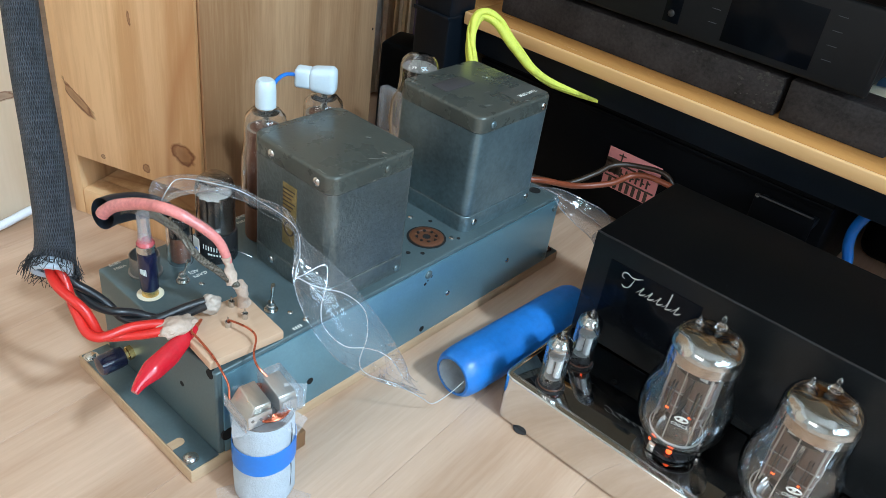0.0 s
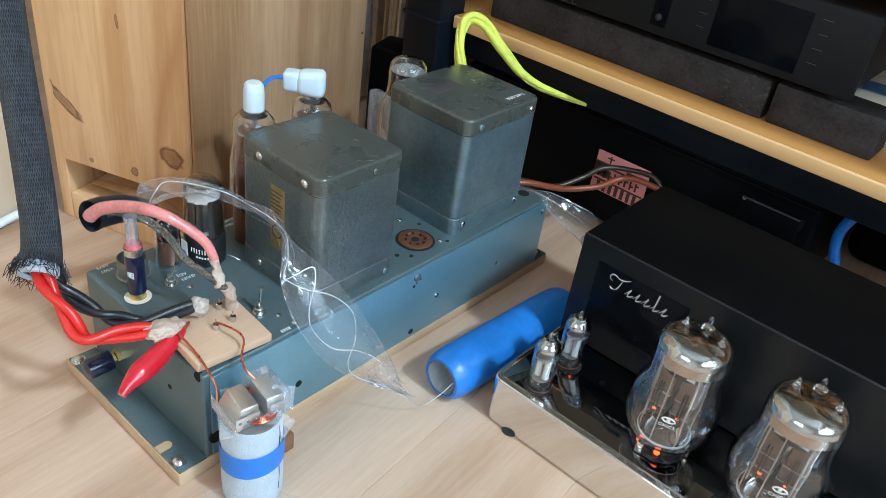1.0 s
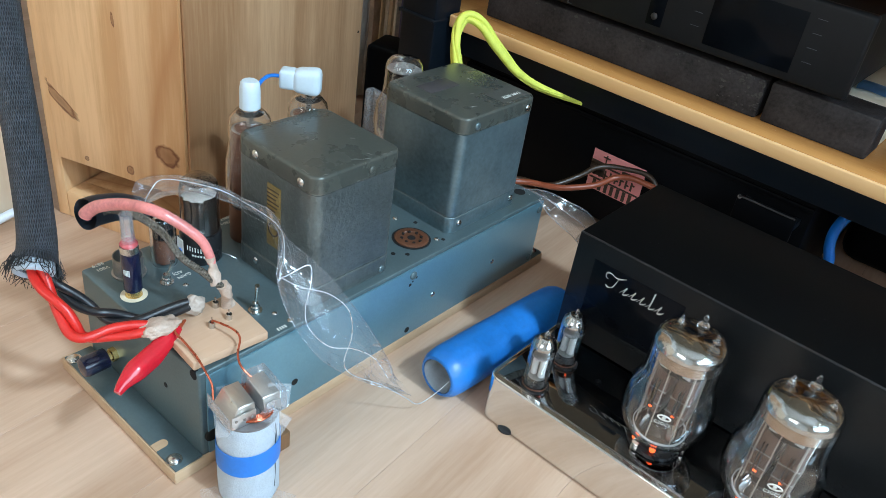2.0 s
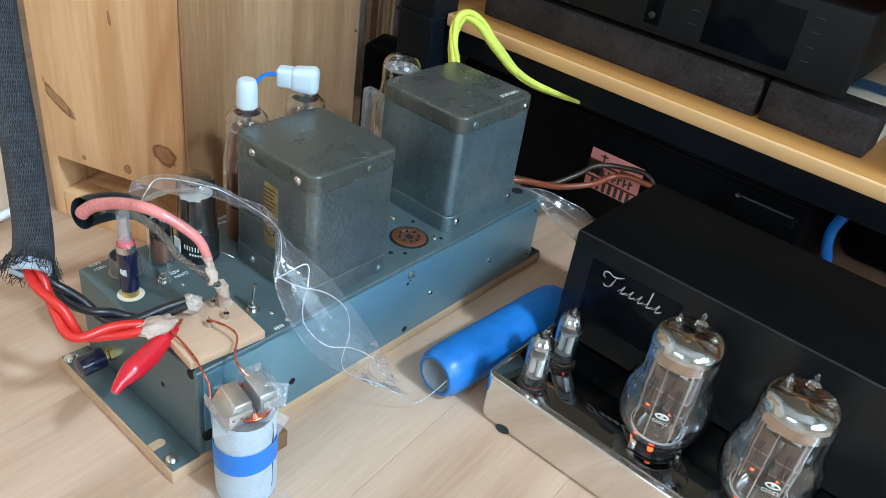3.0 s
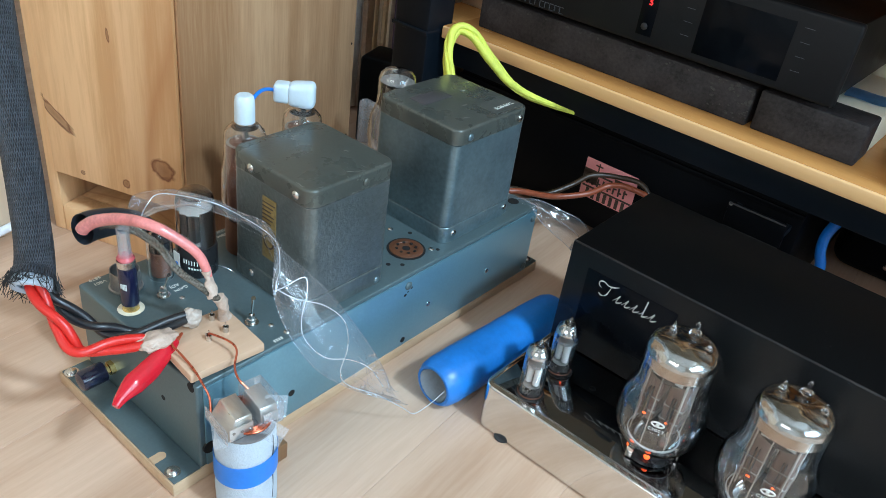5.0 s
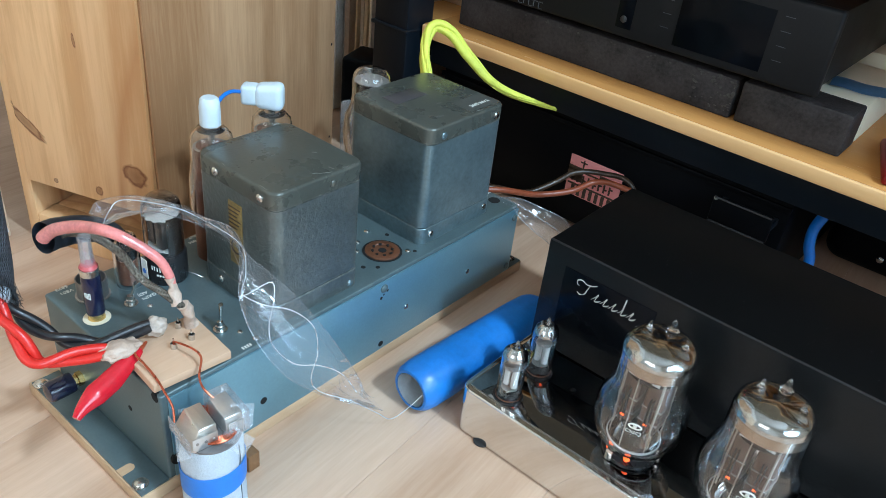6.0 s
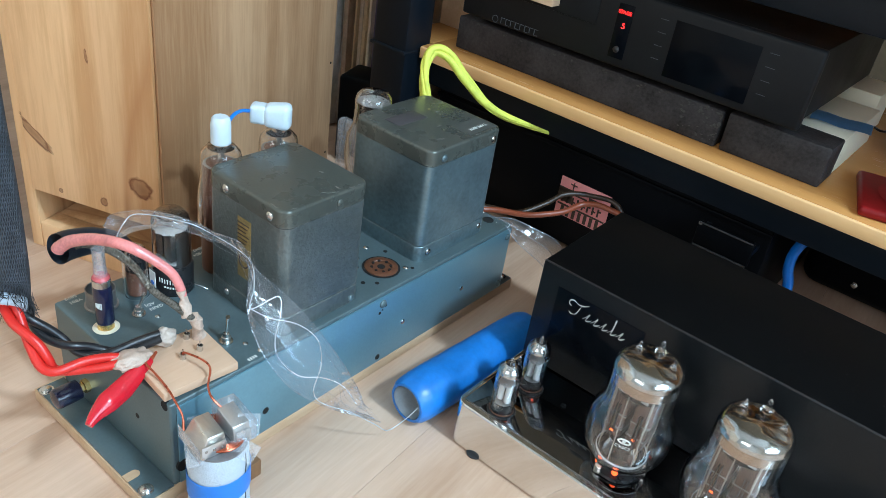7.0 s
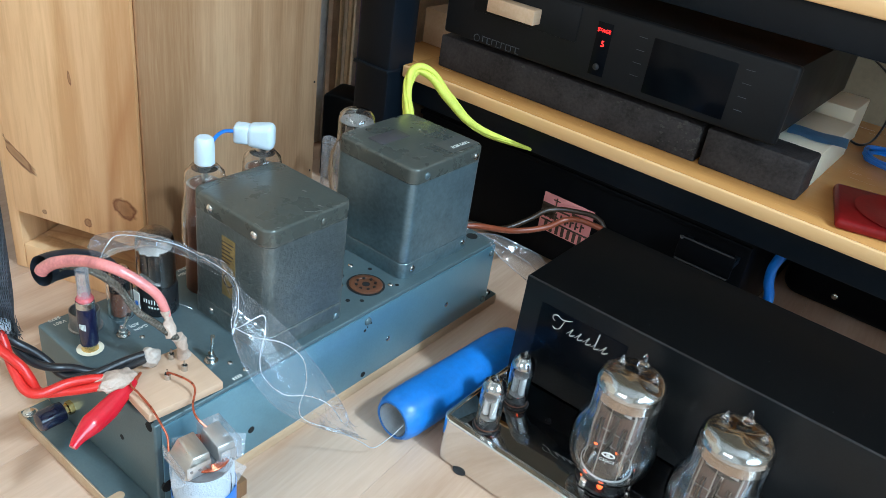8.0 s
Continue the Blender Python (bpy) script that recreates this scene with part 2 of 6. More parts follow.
# Side plate's grey paint with the window's blue light put into its colour
M_GREY_SIDE = material("window_lit_grey_paint", (0.178, 0.340, 0.428), 0.34, 0.6, 0.10, 18, 420, 0.08)
M_CAN = material("dark_grey_enamel", (0.165, 0.232, 0.258), 0.31, 0.65, 0.30, 45, 230, 0.30)
M_CAN_AGED = material("aged_grey_enamel", (0.150, 0.176, 0.175), 0.32, 0.65, 0.28, 38, 260, 0.9)
M_LID = material("olive_grey_enamel", (0.088, 0.095, 0.083), 0.28, 0.35, 0.15, 35, 320, 0.16)
M_STEEL = material("plated_steel", (0.62, 0.62, 0.60), 0.25, 1.0, 0.15, 120, 700, 0.08)
M_CHROME = material("polished_chrome", (0.76, 0.755, 0.74), 0.065, 1.0, 0.03, 20, 200, 0.0)
M_SILVER = material("mirror_getter", (0.52, 0.545, 0.56), 0.04, 1.0, 0.12, 60, 90, 0.35)
M_BRASS = material("brass", (0.75, 0.52, 0.20), 0.25, 1.0, 0.12, 100, 400, 0.05)
M_COPPER = material("enamelled_copper", (0.46, 0.10, 0.045), 0.28, 0.6, 0.2, 120, 600, 0.05)
M_BLACK_BOX = material("satin_black_enamel", (0.0034, 0.0035, 0.0037), 0.42, 0.0, 0.25, 12, 800, 0.05, spec=0.04)
M_PLAYER = material("satin_black_plate", (0.0110, 0.0116, 0.0128), 0.42, 0.0, 0.2, 20, 500, 0.05, spec=0.14)
# Lighter black that paints the highlight along the cover's front edge
M_EDGE = material("black_edge_highlight", (0.022, 0.0225, 0.024), 0.35, 0.0, 0.4, 40, 500, 0.1)
# Lighter, glossier copy of the cover's black, for the front's brighter reflections
M_BLACK_FRONT = material("glossy_black_enamel", (0.0085, 0.0092, 0.0100), 0.24, 0.0, 0.2, 12, 800, 0.02, spec=0.20)
M_BLACK_MIRROR = material("black_mirror_plate", (0.25, 0.25, 0.255), 0.03, 1.0, 0.1, 10, 300, 0.0)
M_BLACK = material("black_paint", (0.0026, 0.003, 0.004), 0.42, 0.0, 0.25, 20, 400, 0.1, spec=0.07)
M_RACK = material("blue_black_rack_paint", (0.004, 0.0068, 0.0108), 0.4, 0.0, 0.2, 25, 420, 0.15, spec=0.2)
M_RUBBER = material("black_rubber", (0.02, 0.02, 0.021), 0.6, 0.0, 0.2, 60, 600, 0.15)
M_SLAB = material("dark_worn_slab", (0.034, 0.0305, 0.0315), 0.6, 0.0, 0.75, 30, 260, 0.6, spec=0.2)
M_SCUFF = material("pale_scuffed_edge", (0.055, 0.052, 0.050), 0.75, 0.0, 0.5, 200, 900, 0.5, spec=0.2)
M_BAKELITE = material("brown_phenolic", (0.115, 0.042, 0.020), 0.4, 0.0, 0.25, 90, 500, 0.15)
M_BLACK_BASE = material("black_tube_base", (0.015, 0.015, 0.016), 0.28, 0.0, 0.2, 80, 500, 0.05)
M_HOLE = material("dark_hole", (0.006, 0.006, 0.006), 0.9)
M_WHITE_CAP = material("white_ceramic_cap", (0.57, 0.66, 0.72), 0.35, 0.0, 0.05, 60, 500, 0.05)
M_RED = material("red_insulation", (0.62, 0.022, 0.016), 0.34, 0.0, 0.12, 60, 500, 0.06)
M_RED_BOOT = material("red_vinyl_boot", (0.55, 0.008, 0.022), 0.2, 0.0, 0.12, 60, 500, 0.03, coat=0.4)
M_WIRE_BLACK = material("black_insulation", (0.014, 0.014, 0.016), 0.32, 0.0, 0.2, 60, 500, 0.05)
M_BRAID = woven("black_braided_sleeve", (0.006, 0.0068, 0.009), (0.046, 0.052, 0.066), 50, 0.30)
M_FRAY = material("black_frayed_fibre", (0.012, 0.012, 0.014), 0.7)
M_PINK = material("pink_clear_insulation", (0.68, 0.225, 0.21), 0.20, 0.0, 0.28, 60, 400, 0.10, coat=0.5)
M_SHIELD = woven("tinned_shield_braid", (0.085, 0.078, 0.065), (0.30, 0.28, 0.24), 13, 1.1, 0.24, 0.6)
M_SHRINK = material("dark_blue_shrink_sleeve", (0.040, 0.052, 0.070), 0.3, 0.0, 0.25, 70, 400, 0.1)
M_PUTTY = material("beige_putty", (0.50, 0.375, 0.30), 0.42, 0.0, 0.15, 150, 600, 0.5)
M_PUTTY_GREY = material("grey_putty", (0.45, 0.375, 0.32), 0.42, 0.0, 0.15, 150, 600, 0.5)
M_BLUE_TAPE = material("blue_vinyl_tape", (0.016, 0.165, 0.52), 0.36, 0.0, 0.22, 22, 160, 0.12)
M_BLUE_BAND = material("bright_blue_tape", (0.020, 0.19, 0.66), 0.4, 0.0, 0.1, 60, 400, 0.1)
M_TISSUE = material("white_fibre_wrap", (0.47, 0.535, 0.605), 0.9, 0.0, 0.14, 60, 700, 0.8)
M_DULL = material("dull_nickel", (0.30, 0.29, 0.28), 0.38, 0.8, 0.25, 90, 500, 0.1)
M_GREY_TOP = material("grey_plastic_bobbin", (0.16, 0.15, 0.15), 0.5, 0.0, 0.2)
M_LAMINATE = material("bright_core_steel", (0.62, 0.61, 0.58), 0.3, 0.9, 0.12, 60, 900, 0.1, stretch=(1, 8, 1))
M_CREAM = material("cream_washer", (0.72, 0.66, 0.52), 0.5)
M_NAVY = material("navy_capacitor_film", (0.008, 0.010, 0.035), 0.2, 0.0, 0.15, coat=0.3)
M_PINK_RESIN = material("pink_resin", (0.55, 0.10, 0.11), 0.2, 0.0, 0.2, 120, 500, 0.1)
M_YELLOW = material("yellow_woven_sleeve", (0.60, 0.63, 0.085), 0.62, 0.0, 0.22, 70, 900, 0.35)
M_ORANGE = material("orange_brown_wire", (0.22, 0.048, 0.019), 0.4, 0.0, 0.2)
M_BROWN_WIRE = material("brown_wire", (0.032, 0.017, 0.009), 0.4, 0.0, 0.2)
M_BLUE_WIRE = material("blue_wire", (0.01, 0.16, 0.60), 0.35, 0.0, 0.1)
M_WHITE_WIRE = material("white_cable", (0.72, 0.75, 0.80), 0.4, 0.0, 0.06)
M_GREY_WIRE = material("silver_wire", (0.82, 0.88, 0.94), 0.28, 0.80, 0.05)
M_PINK_LABEL = material("pink_label", (0.72, 0.27, 0.27), 0.5, 0.0, 0.06)
M_GOLD_LABEL = material("tarnished_gold_label", (0.27, 0.195, 0.075), 0.5, 0.4, 0.45, 160, 600, 0.1)
M_LABEL_INK = material("dark_label_ink", (0.05, 0.03, 0.02), 0.5)
M_PRINT = material("pale_print", (0.68, 0.70, 0.66), 0.5, 0.0, 0.1)
M_SILVER_PRINT = material("silver_print", (0.58, 0.57, 0.54), 0.35, 0.3, 0.05)
M_DIM_PRINT = material("dim_grey_print", (0.062, 0.074, 0.088), 0.4, 0.0, 0.1)
M_PAPER = material("white_paper", (0.74, 0.74, 0.70), 0.7, 0.0, 0.06)
M_OFFCUT = wood("brown_offcut_wood", (0.26, 0.135, 0.060), (0.15, 0.070, 0.030), "z", 18, 0.5, 1.0)
M_CREAM_BLOCK = wood("cream_painted_block", (0.84, 0.80, 0.64), (0.76, 0.71, 0.55), "x", 14, 0.5, 0.6)
M_BLUE_CARD = material("blue_card", (0.16, 0.36, 0.62), 0.45, 0.0, 0.15, 30, 200, 0.05)
M_RED_CASE = material("red_clear_case", (0.20, 0.007, 0.008), 0.40, 0.0, 0.2, 20, 200, 0.03, spec=0.25)
M_DARK_GLASS = material("dark_display_window", (0.003, 0.004, 0.006), 0.14, 0.0, 0.2, 12, 200, 0.0, spec=0.09)
M_LED = glow("red_digits", (1.0, 0.02, 0.02), 4.0)
M_HEATER = glow("heater_glow", (1.0, 0.10, 0.02), 2.6)
M_GLASS = glass("clear_bulb_glass", ior=1.55)
M_SMOKE_GLASS = glass("smoked_bulb_glass", (0.86, 0.82, 0.79), ior=1.5)
M_CLEAR_BLOCK = film_plastic("clear_plastic_cover", 0.07, 0.10)
M_FILM = film_plastic("clear_plastic_film", 0.028, 0.022)
M_CLEAR_TAPE = film_plastic("clear_tape", 0.06, 0.10)
M_FROST = film_plastic("frosted_sleeve", 0.08, 0.10)
M_PLATE = material("grey_tube_plate", (0.075, 0.070, 0.068), 0.40, 0.6, 0.25, 120, 500, 0.1)
M_STRIP = material("beige_mica_strip", (0.27, 0.235, 0.20), 0.4, 0.0, 0.2)
M_TAN_PLATE = material("pink_brown_tube_plate", (0.115, 0.078, 0.066), 0.38, 0.4, 0.25, 120, 500, 0.1)
M_BROWN_PLATE = material("brown_oxidised_plate", (0.15, 0.062, 0.038), 0.33, 0.45, 0.45, 60, 400, 0.1)
M_MICA = material("white_mica", (0.42, 0.42, 0.41), 0.25, 0.0, 0.1)
M_SMOKE = material("smoky_getter", (0.035, 0.024, 0.019), 0.22, 0.6, 0.3, 80, 400, 0.05)
M_TAPE = material("dark_embossed_tape", (0.07, 0.073, 0.066), 0.35)
M_SCRATCH = material("bare_metal_scratch", (0.30, 0.30, 0.28), 0.35, 0.7, 0.3)
# Same silvering as the crown, tinted tan for the floor it mirrors
M_BAND = material("floor_tinted_getter", (0.44, 0.37, 0.31), 0.12, 0.95, 0.1, 60, 400, 0.05)
M_WALL = material("cream_wall_plaster", (0.70, 0.675, 0.63), 0.8, 0.0, 0.06, 4, 120, 0.1)
M_DARK_WALL = material("dark_brown_panelling", (0.12, 0.085, 0.05), 0.6, 0.0, 0.25, 8, 120, 0.15)
M_TUBE_INNER = material("brushed_aluminium_tube", (0.60, 0.64, 0.68), 0.38, 0.45, 0.15, 60, 400, 0.05)
M_INNER = material("bright_aluminium", (0.62, 0.63, 0.64), 0.28, 0.9, 0.1)
M_CEIL = material("white_ceiling", (0.80, 0.79, 0.76), 0.85, 0.0, 0.03, 4, 120, 0.05)
SPINES = [material("record_sleeve_" + n, c, 0.6, 0.0, 0.25, 60, 400, 0.2) for n, c in (
    ("brown", (0.44, 0.31, 0.22)), ("tan", (0.74, 0.60, 0.45)), ("grey", (0.66, 0.62, 0.58)), ("ochre", (0.66, 0.46, 0.27)), ("plum", (0.10, 0.07, 0.13)))]
M_LEAF = material("dark_green_leaf", (0.035, 0.075, 0.02), 0.4, 0.0, 0.3)


def worn_edges(m, bare, amount=0.8, radius=0.0016):
    """Paint rubbed through along the sharp edges, in broken patches."""
    nt = m.node_tree
    b = nt.nodes["Principled BSDF"]
    geo = nt.nodes.new("ShaderNodeNewGeometry")
    bev = nt.nodes.new("ShaderNodeBevel")
    bev.samples = 4
    bev.inputs["Radius"].default_value = radius
    dot = nt.nodes.new("ShaderNodeVectorMath")
    dot.operation = "DOT_PRODUCT"
    nt.links.new(geo.outputs["Normal"], dot.inputs[0])
    nt.links.new(bev.outputs["Normal"], dot.inputs[1])
    edge = nt.nodes.new("ShaderNodeMapRange")
    edge.inputs["From Min"].default_value, edge.inputs["From Max"].default_value = 0.995, 0.93
    nt.links.new(dot.outputs["Value"], edge.inputs["Value"])
    tc = nt.nodes.new("ShaderNodeTexCoord")
    nz = node(nt, "ShaderNodeTexNoise", Scale=110.0, Detail=4.0, Roughness=0.7)
    nt.links.new(tc.outputs["Object"], nz.inputs["Vector"])
    patch = nt.nodes.new("ShaderNodeMapRange")
    patch.inputs["From Min"].default_value, patch.inputs["From Max"].default_value = 0.45, 0.62
    patch.inputs["To Max"].default_value = amount
    nt.links.new(nz.outputs["Fac"], patch.inputs["Value"])
    both = nt.nodes.new("ShaderNodeMath")
    both.operation = "MULTIPLY"
    nt.links.new(edge.outputs["Result"], both.inputs[0])
    nt.links.new(patch.outputs["Result"], both.inputs[1])
    mix = nt.nodes.new("ShaderNodeMix")
    mix.data_type = "RGBA"
    mix.inputs[7].default_value = (*bare, 1)
    nt.links.new(both.outputs[0], mix.inputs[0])
    nt.links.new(b.inputs["Base Color"].links[0].from_socket, mix.inputs[6])
    nt.links.new(mix.outputs[2], b.inputs["Base Color"])


for painted in (M_CAN, M_CAN_AGED, M_LID):
    worn_edges(painted, (0.34, 0.34, 0.32))
worn_edges(M_GREY, (0.05, 0.055, 0.055), 0.7)


# Mesh tools
def box(bm, x0, x1, y0, y1, z0, z1, bevel=0.0, seg=2):
    """Adds a box with eased edges to bm."""
    r = bmesh.ops.create_cube(bm, size=1.0, matrix=Matrix.LocRotScale(((x0 + x1) / 2, (y0 + y1) / 2, (z0 + z1) / 2), None, (abs(x1 - x0), abs(y1 - y0), abs(z1 - z0))))
    if bevel:
        edges = list({e for v in r["verts"] for e in v.link_edges})
        bmesh.ops.bevel(bm, geom=edges, offset=bevel, segments=seg, affect="EDGES", profile=0.5)
    return bm


def boxed(*args, **kw):
    return box(bmesh.new(), *args, **kw)


def lathe(profile, centre=(0, 0, 0), seg=32, bm=None, m=None, cap=True):
    """Turns (radius, height) pairs round the z axis."""
    bm = bm or bmesh.new()
    rings = []
    m = m or Matrix.Translation(centre)
    for r, z in profile:
        rings.append([bm.verts.new(m @ Vector((r * math.cos(a * 2 * math.pi / seg), r * math.sin(a * 2 * math.pi / seg), z))) for a in range(seg)])
    for lo, hi in zip(rings, rings[1:]):
        for a in range(seg):
            bm.faces.new((lo[a], lo[(a + 1) % seg], hi[(a + 1) % seg], hi[a]))
    if cap:
        if profile[0][0] > 1e-5:
            bm.faces.new(list(reversed(rings[0])))
        if profile[-1][0] > 1e-5:
            bm.faces.new(rings[-1])
    return bm


def spline(points, steps=6):
    """A smooth line through the points."""
    p = [Vector(q) for q in points]
    p = [p[0] * 2 - p[1]] + p + [p[-1] * 2 - p[-2]]
    out = []
    for i in range(1, len(p) - 2):
        a, b, c, d = p[i - 1], p[i], p[i + 1], p[i + 2]
        for k in range(steps):
            t = k / steps
            out.append(0.5 * (2 * b + (c - a) * t + (2 * a - 5 * b + 4 * c - d) * t * t + (3 * b - a - 3 * c + d) * t ** 3))
    out.append(p[-2])
    return out


def tube(points, radius, seg=12, steps=6, bm=None, flat=1.0, caps=True, smooth=True):
    """A round or flattened tube along a smooth line; radius may be a list along it."""
    bm = bm or bmesh.new()
    uv = bm.loops.layers.uv.verify()
    line = spline(points, steps) if smooth else [Vector(q) for q in points]
    n = len(line)
    along = [0.0]
    for p, q in zip(line, line[1:]):
        along.append(along[-1] + (q - p).length)
    radii = radius if isinstance(radius, (list, tuple)) else [radius, radius]
    up = None
    rings = []
    for i, q in enumerate(line):
        d = (line[min(i + 1, n - 1)] - line[max(i - 1, 0)]).normalized()
        if up is None:
            up = d.orthogonal().normalized()
        up = (up - d * up.dot(d)).normalized()
        side = d.cross(up)
        f = i / (n - 1) * (len(radii) - 1)
        k = min(int(f), len(radii) - 2)
        r = radii[k] + (radii[k + 1] - radii[k]) * (f - k)
        rings.append([bm.verts.new(q + r * (up * math.cos(a * 2 * math.pi / seg) * flat + side * math.sin(a * 2 * math.pi / seg))) for a in range(seg)])
    around = 2 * math.pi * max(radii)
    for i, (lo, hi) in enumerate(zip(rings, rings[1:])):
        for a in range(seg):
            fc = bm.faces.new((lo[a], lo[(a + 1) % seg], hi[(a + 1) % seg], hi[a]))
            for lp, (u, v) in zip(fc.loops, ((a, i), (a + 1, i), (a + 1, i + 1), (a, i + 1))):
                lp[uv].uv = (u / seg, along[v] / around)
    if caps:
        bm.faces.new(list(reversed(rings[0])))
        bm.faces.new(rings[-1])
    return bm


def finish(name, bm, mat, smooth=True, angle=40):
    bmesh.ops.recalc_face_normals(bm, faces=bm.faces[:])
    me = bpy.data.meshes.new(name)
    for fc in bm.faces:
        fc.smooth = smooth
    for e in bm.edges:
        if len(e.link_faces) == 2 and e.calc_face_angle(0) > radians(angle):
            e.smooth = False
    bm.to_mesh(me)
    bm.free()
    me.materials.append(mat)
    return me


def whole_inverse(ob):
    m = Matrix.Identity(4)
    while ob:
        m = ob.matrix_basis @ m if ob.parent is None else ob.matrix_parent_inverse @ ob.matrix_basis @ m
        ob = ob.parent
    return m.inverted()


def part(name, bm, mat, parent=None, label=""):
    """Links a bmesh, drawn in the world's metres, as one mesh object under a thing or part."""
    ob = new(name, finish(name, bm, mat))
    if parent is not None:
        ob.parent = parent
        ob.matrix_parent_inverse = whole_inverse(parent)
    if mat in (M_GLASS, M_SMOKE_GLASS, M_FILM, M_CLEAR_TAPE, M_CLEAR_BLOCK, M_FROST):
        ob.visible_shadow = False
    return tagged(ob, label)


def thing(name, base, label, category, group="", kind=""):
    ob = new(name)
    ob.matrix_basis = Matrix.Translation(base)
    ob.empty_display_size = 0.02
    return tagged(ob, label, category, group, kind)


def words(name, text, size, m, mat, parent, thick=0.00012):
    """Writing in the built-in font, as a mesh lying on the xy plane of m."""
    cu = bpy.data.curves.new(name, "FONT")
    cu.body, cu.size, cu.extrude, cu.align_x, cu.align_y = text, size, thick, "CENTER", "CENTER"
    ob = bpy.data.objects.new(name, cu)
    scene.collection.objects.link(ob)
    me = bpy.data.meshes.new_from_object(ob.evaluated_get(bpy.context.evaluated_depsgraph_get()))
    bpy.data.objects.remove(ob)
    me.transform(m)
    me.materials.clear()
    me.materials.append(mat)
    made = new(name, me)
    made.parent = parent
    made.matrix_parent_inverse = whole_inverse(parent)
    return made


def axes(origin, right, up):
    """A pose whose x runs along right and y along up."""
    r, u = Vector(right).normalized(), Vector(up).normalized()
    return Matrix.Translation(origin) @ Matrix((r, u, r.cross(u))).transposed().to_4x4()


def pan_screw(parent, at, normal, r=0.0035, mat=None, name="screw"):
    """A domed slotted screw head on a face."""
    q = Vector(normal).to_track_quat("Z", "Y").to_matrix().to_4x4()
    bm = lathe([(r, 0), (r, r * 0.25), (r * 0.75, r * 0.5), (r * 0.3, r * 0.6), (0.0001, r * 0.62)], seg=16, m=Matrix.Translation(at) @ q)
    return part(name, bm, mat or M_STEEL, parent)


def hole(parent, at, normal, r):
    q = Vector(normal).to_track_quat("Z", "Y").to_matrix().to_4x4()
    bm = lathe([(r, -0.003), (r, 0.0003), (r * 1.12, 0.0003), (r * 1.12, -0.003)], seg=16, m=Matrix.Translation(at) @ q, cap=False)
    bmesh.ops.create_circle(bm, cap_ends=True, radius=r, segments=16, matrix=Matrix.Translation(at) @ q @ Matrix.Translation((0, 0, 0.0002)))
    return part("hole", bm, M_HOLE, parent)


# Room: floor, walls, ceiling, windows
floor = tagged(part("floor", boxed(-1.3, 2.5, -2.5, 1.5, -0.12, -0.0045), M_JOINT), "pale wooden plank floor, satin finish, worn joints", "floor", kind="structure")


def wall(name, *dims):
    north = name == "wall_north"
    return tagged(part(name, boxed(*dims), M_DARK_WALL if north else M_WALL), "dark brown panelled wall behind the rack" if north else "plain cream plastered room wall", "wall", kind="structure")


def wall_with_window(name, window_name, along, at, lo, hi, w0, w1, z0, z1, high=False):
    bm = bmesh.new()
    for a0, a1, b0, b1 in ((lo, w0, 0, 3.2), (w1, hi, 0, 3.2), (w0, w1, 0, z0), (w0, w1, z1, 2.52), (w0, w1, 2.92, 3.2), *(((w0, 0.0, 2.52, 2.92), (0.48, w1, 2.52, 2.92)) if high else ((w0, w1, 2.52, 2.92),))):
        box(bm, *((at, at + 0.1, a0, a1) if along == "y" else (a0, a1, at - 0.1, at)), b0, b1)
    tagged(part(name, bm, M_WALL), "cream plastered wall with a window opening", "wall", kind="structure")
    win = tagged(new(window_name), "white framed window out of view, letting in soft daylight", "window", kind="structure")
    bm = bmesh.new()
    for a0, a1, b0, b1 in ((w0, w0 + 0.05, z0, z1), (w1 - 0.05, w1, z0, z1), (w0 + 0.05, w1 - 0.05, z0, z0 + 0.05), (w0 + 0.05, w1 - 0.05, z1 - 0.05, z1), ((w0 + w1) / 2 - 0.02, (w0 + w1) / 2 + 0.02, z0 + 0.05, z1 - 0.05)):
        box(bm, *((at + 0.05, at + 0.09, a0, a1) if along == "y" else (a0, a1, at - 0.09, at - 0.05)), b0, b1)
    part("window_frame", bm, M_CEIL, win)
    if high:
        # Unseen high window, added to hold the compact lamp
        top = tagged(new("added_high_window"), "small high white framed window, unseen, added round the compact lamp", "window", kind="structure")
        bm = bmesh.new()
        for a0, a1, b0, b1 in ((0.0, 0.03, 2.52, 2.92), (0.45, 0.48, 2.52, 2.92), (0.03, 0.45, 2.52, 2.55), (0.03, 0.45, 2.89, 2.92)):
            box(bm, at + 0.05, at + 0.09, a0, a1, b0, b1)
        part("window_frame", bm, M_CEIL, top)


wall("wall_west", -1.3, -1.2, -2.5, 1.5, 0, 3.2)
wall("wall_north", -1.2, 2.4, 1.3, 1.4, 0, 3.2)
wall_with_window("wall_east", "window_1", "y", 2.4, -2.5, 1.5, -1.25, 0.55, 0.7, 2.1, high=True)
# South window is unseen, added to frame the rear fill lamp
wall_with_window("wall_south", "added_south_window", "x", -2.4, -1.2, 2.4, -0.45, 0.85, 0.9, 2.05)
tagged(part("ceiling", boxed(-1.3, 2.5, -2.5, 1.5, 3.2, 3.3), M_CEIL), "plain white painted ceiling", "ceiling", kind="structure")


# Pale wooden panel and knotty pine cabinet
def pale_panel():
    t = thing("side_cupboard", (-0.42, -0.3, 0), "pale pine cupboard side standing on the floor", "cupboard")
    part("side_board", boxed(-0.43, -0.40, -1.0, 0.095, 0, 0.9, bevel=0.002), M_PALE_PINE, t)


pale_panel()
CAB = Matrix.Translation((-0.2268, 0.1673, 0)) @ Matrix.Rotation(math.atan2(0.3493, 0.937), 4, "Z")


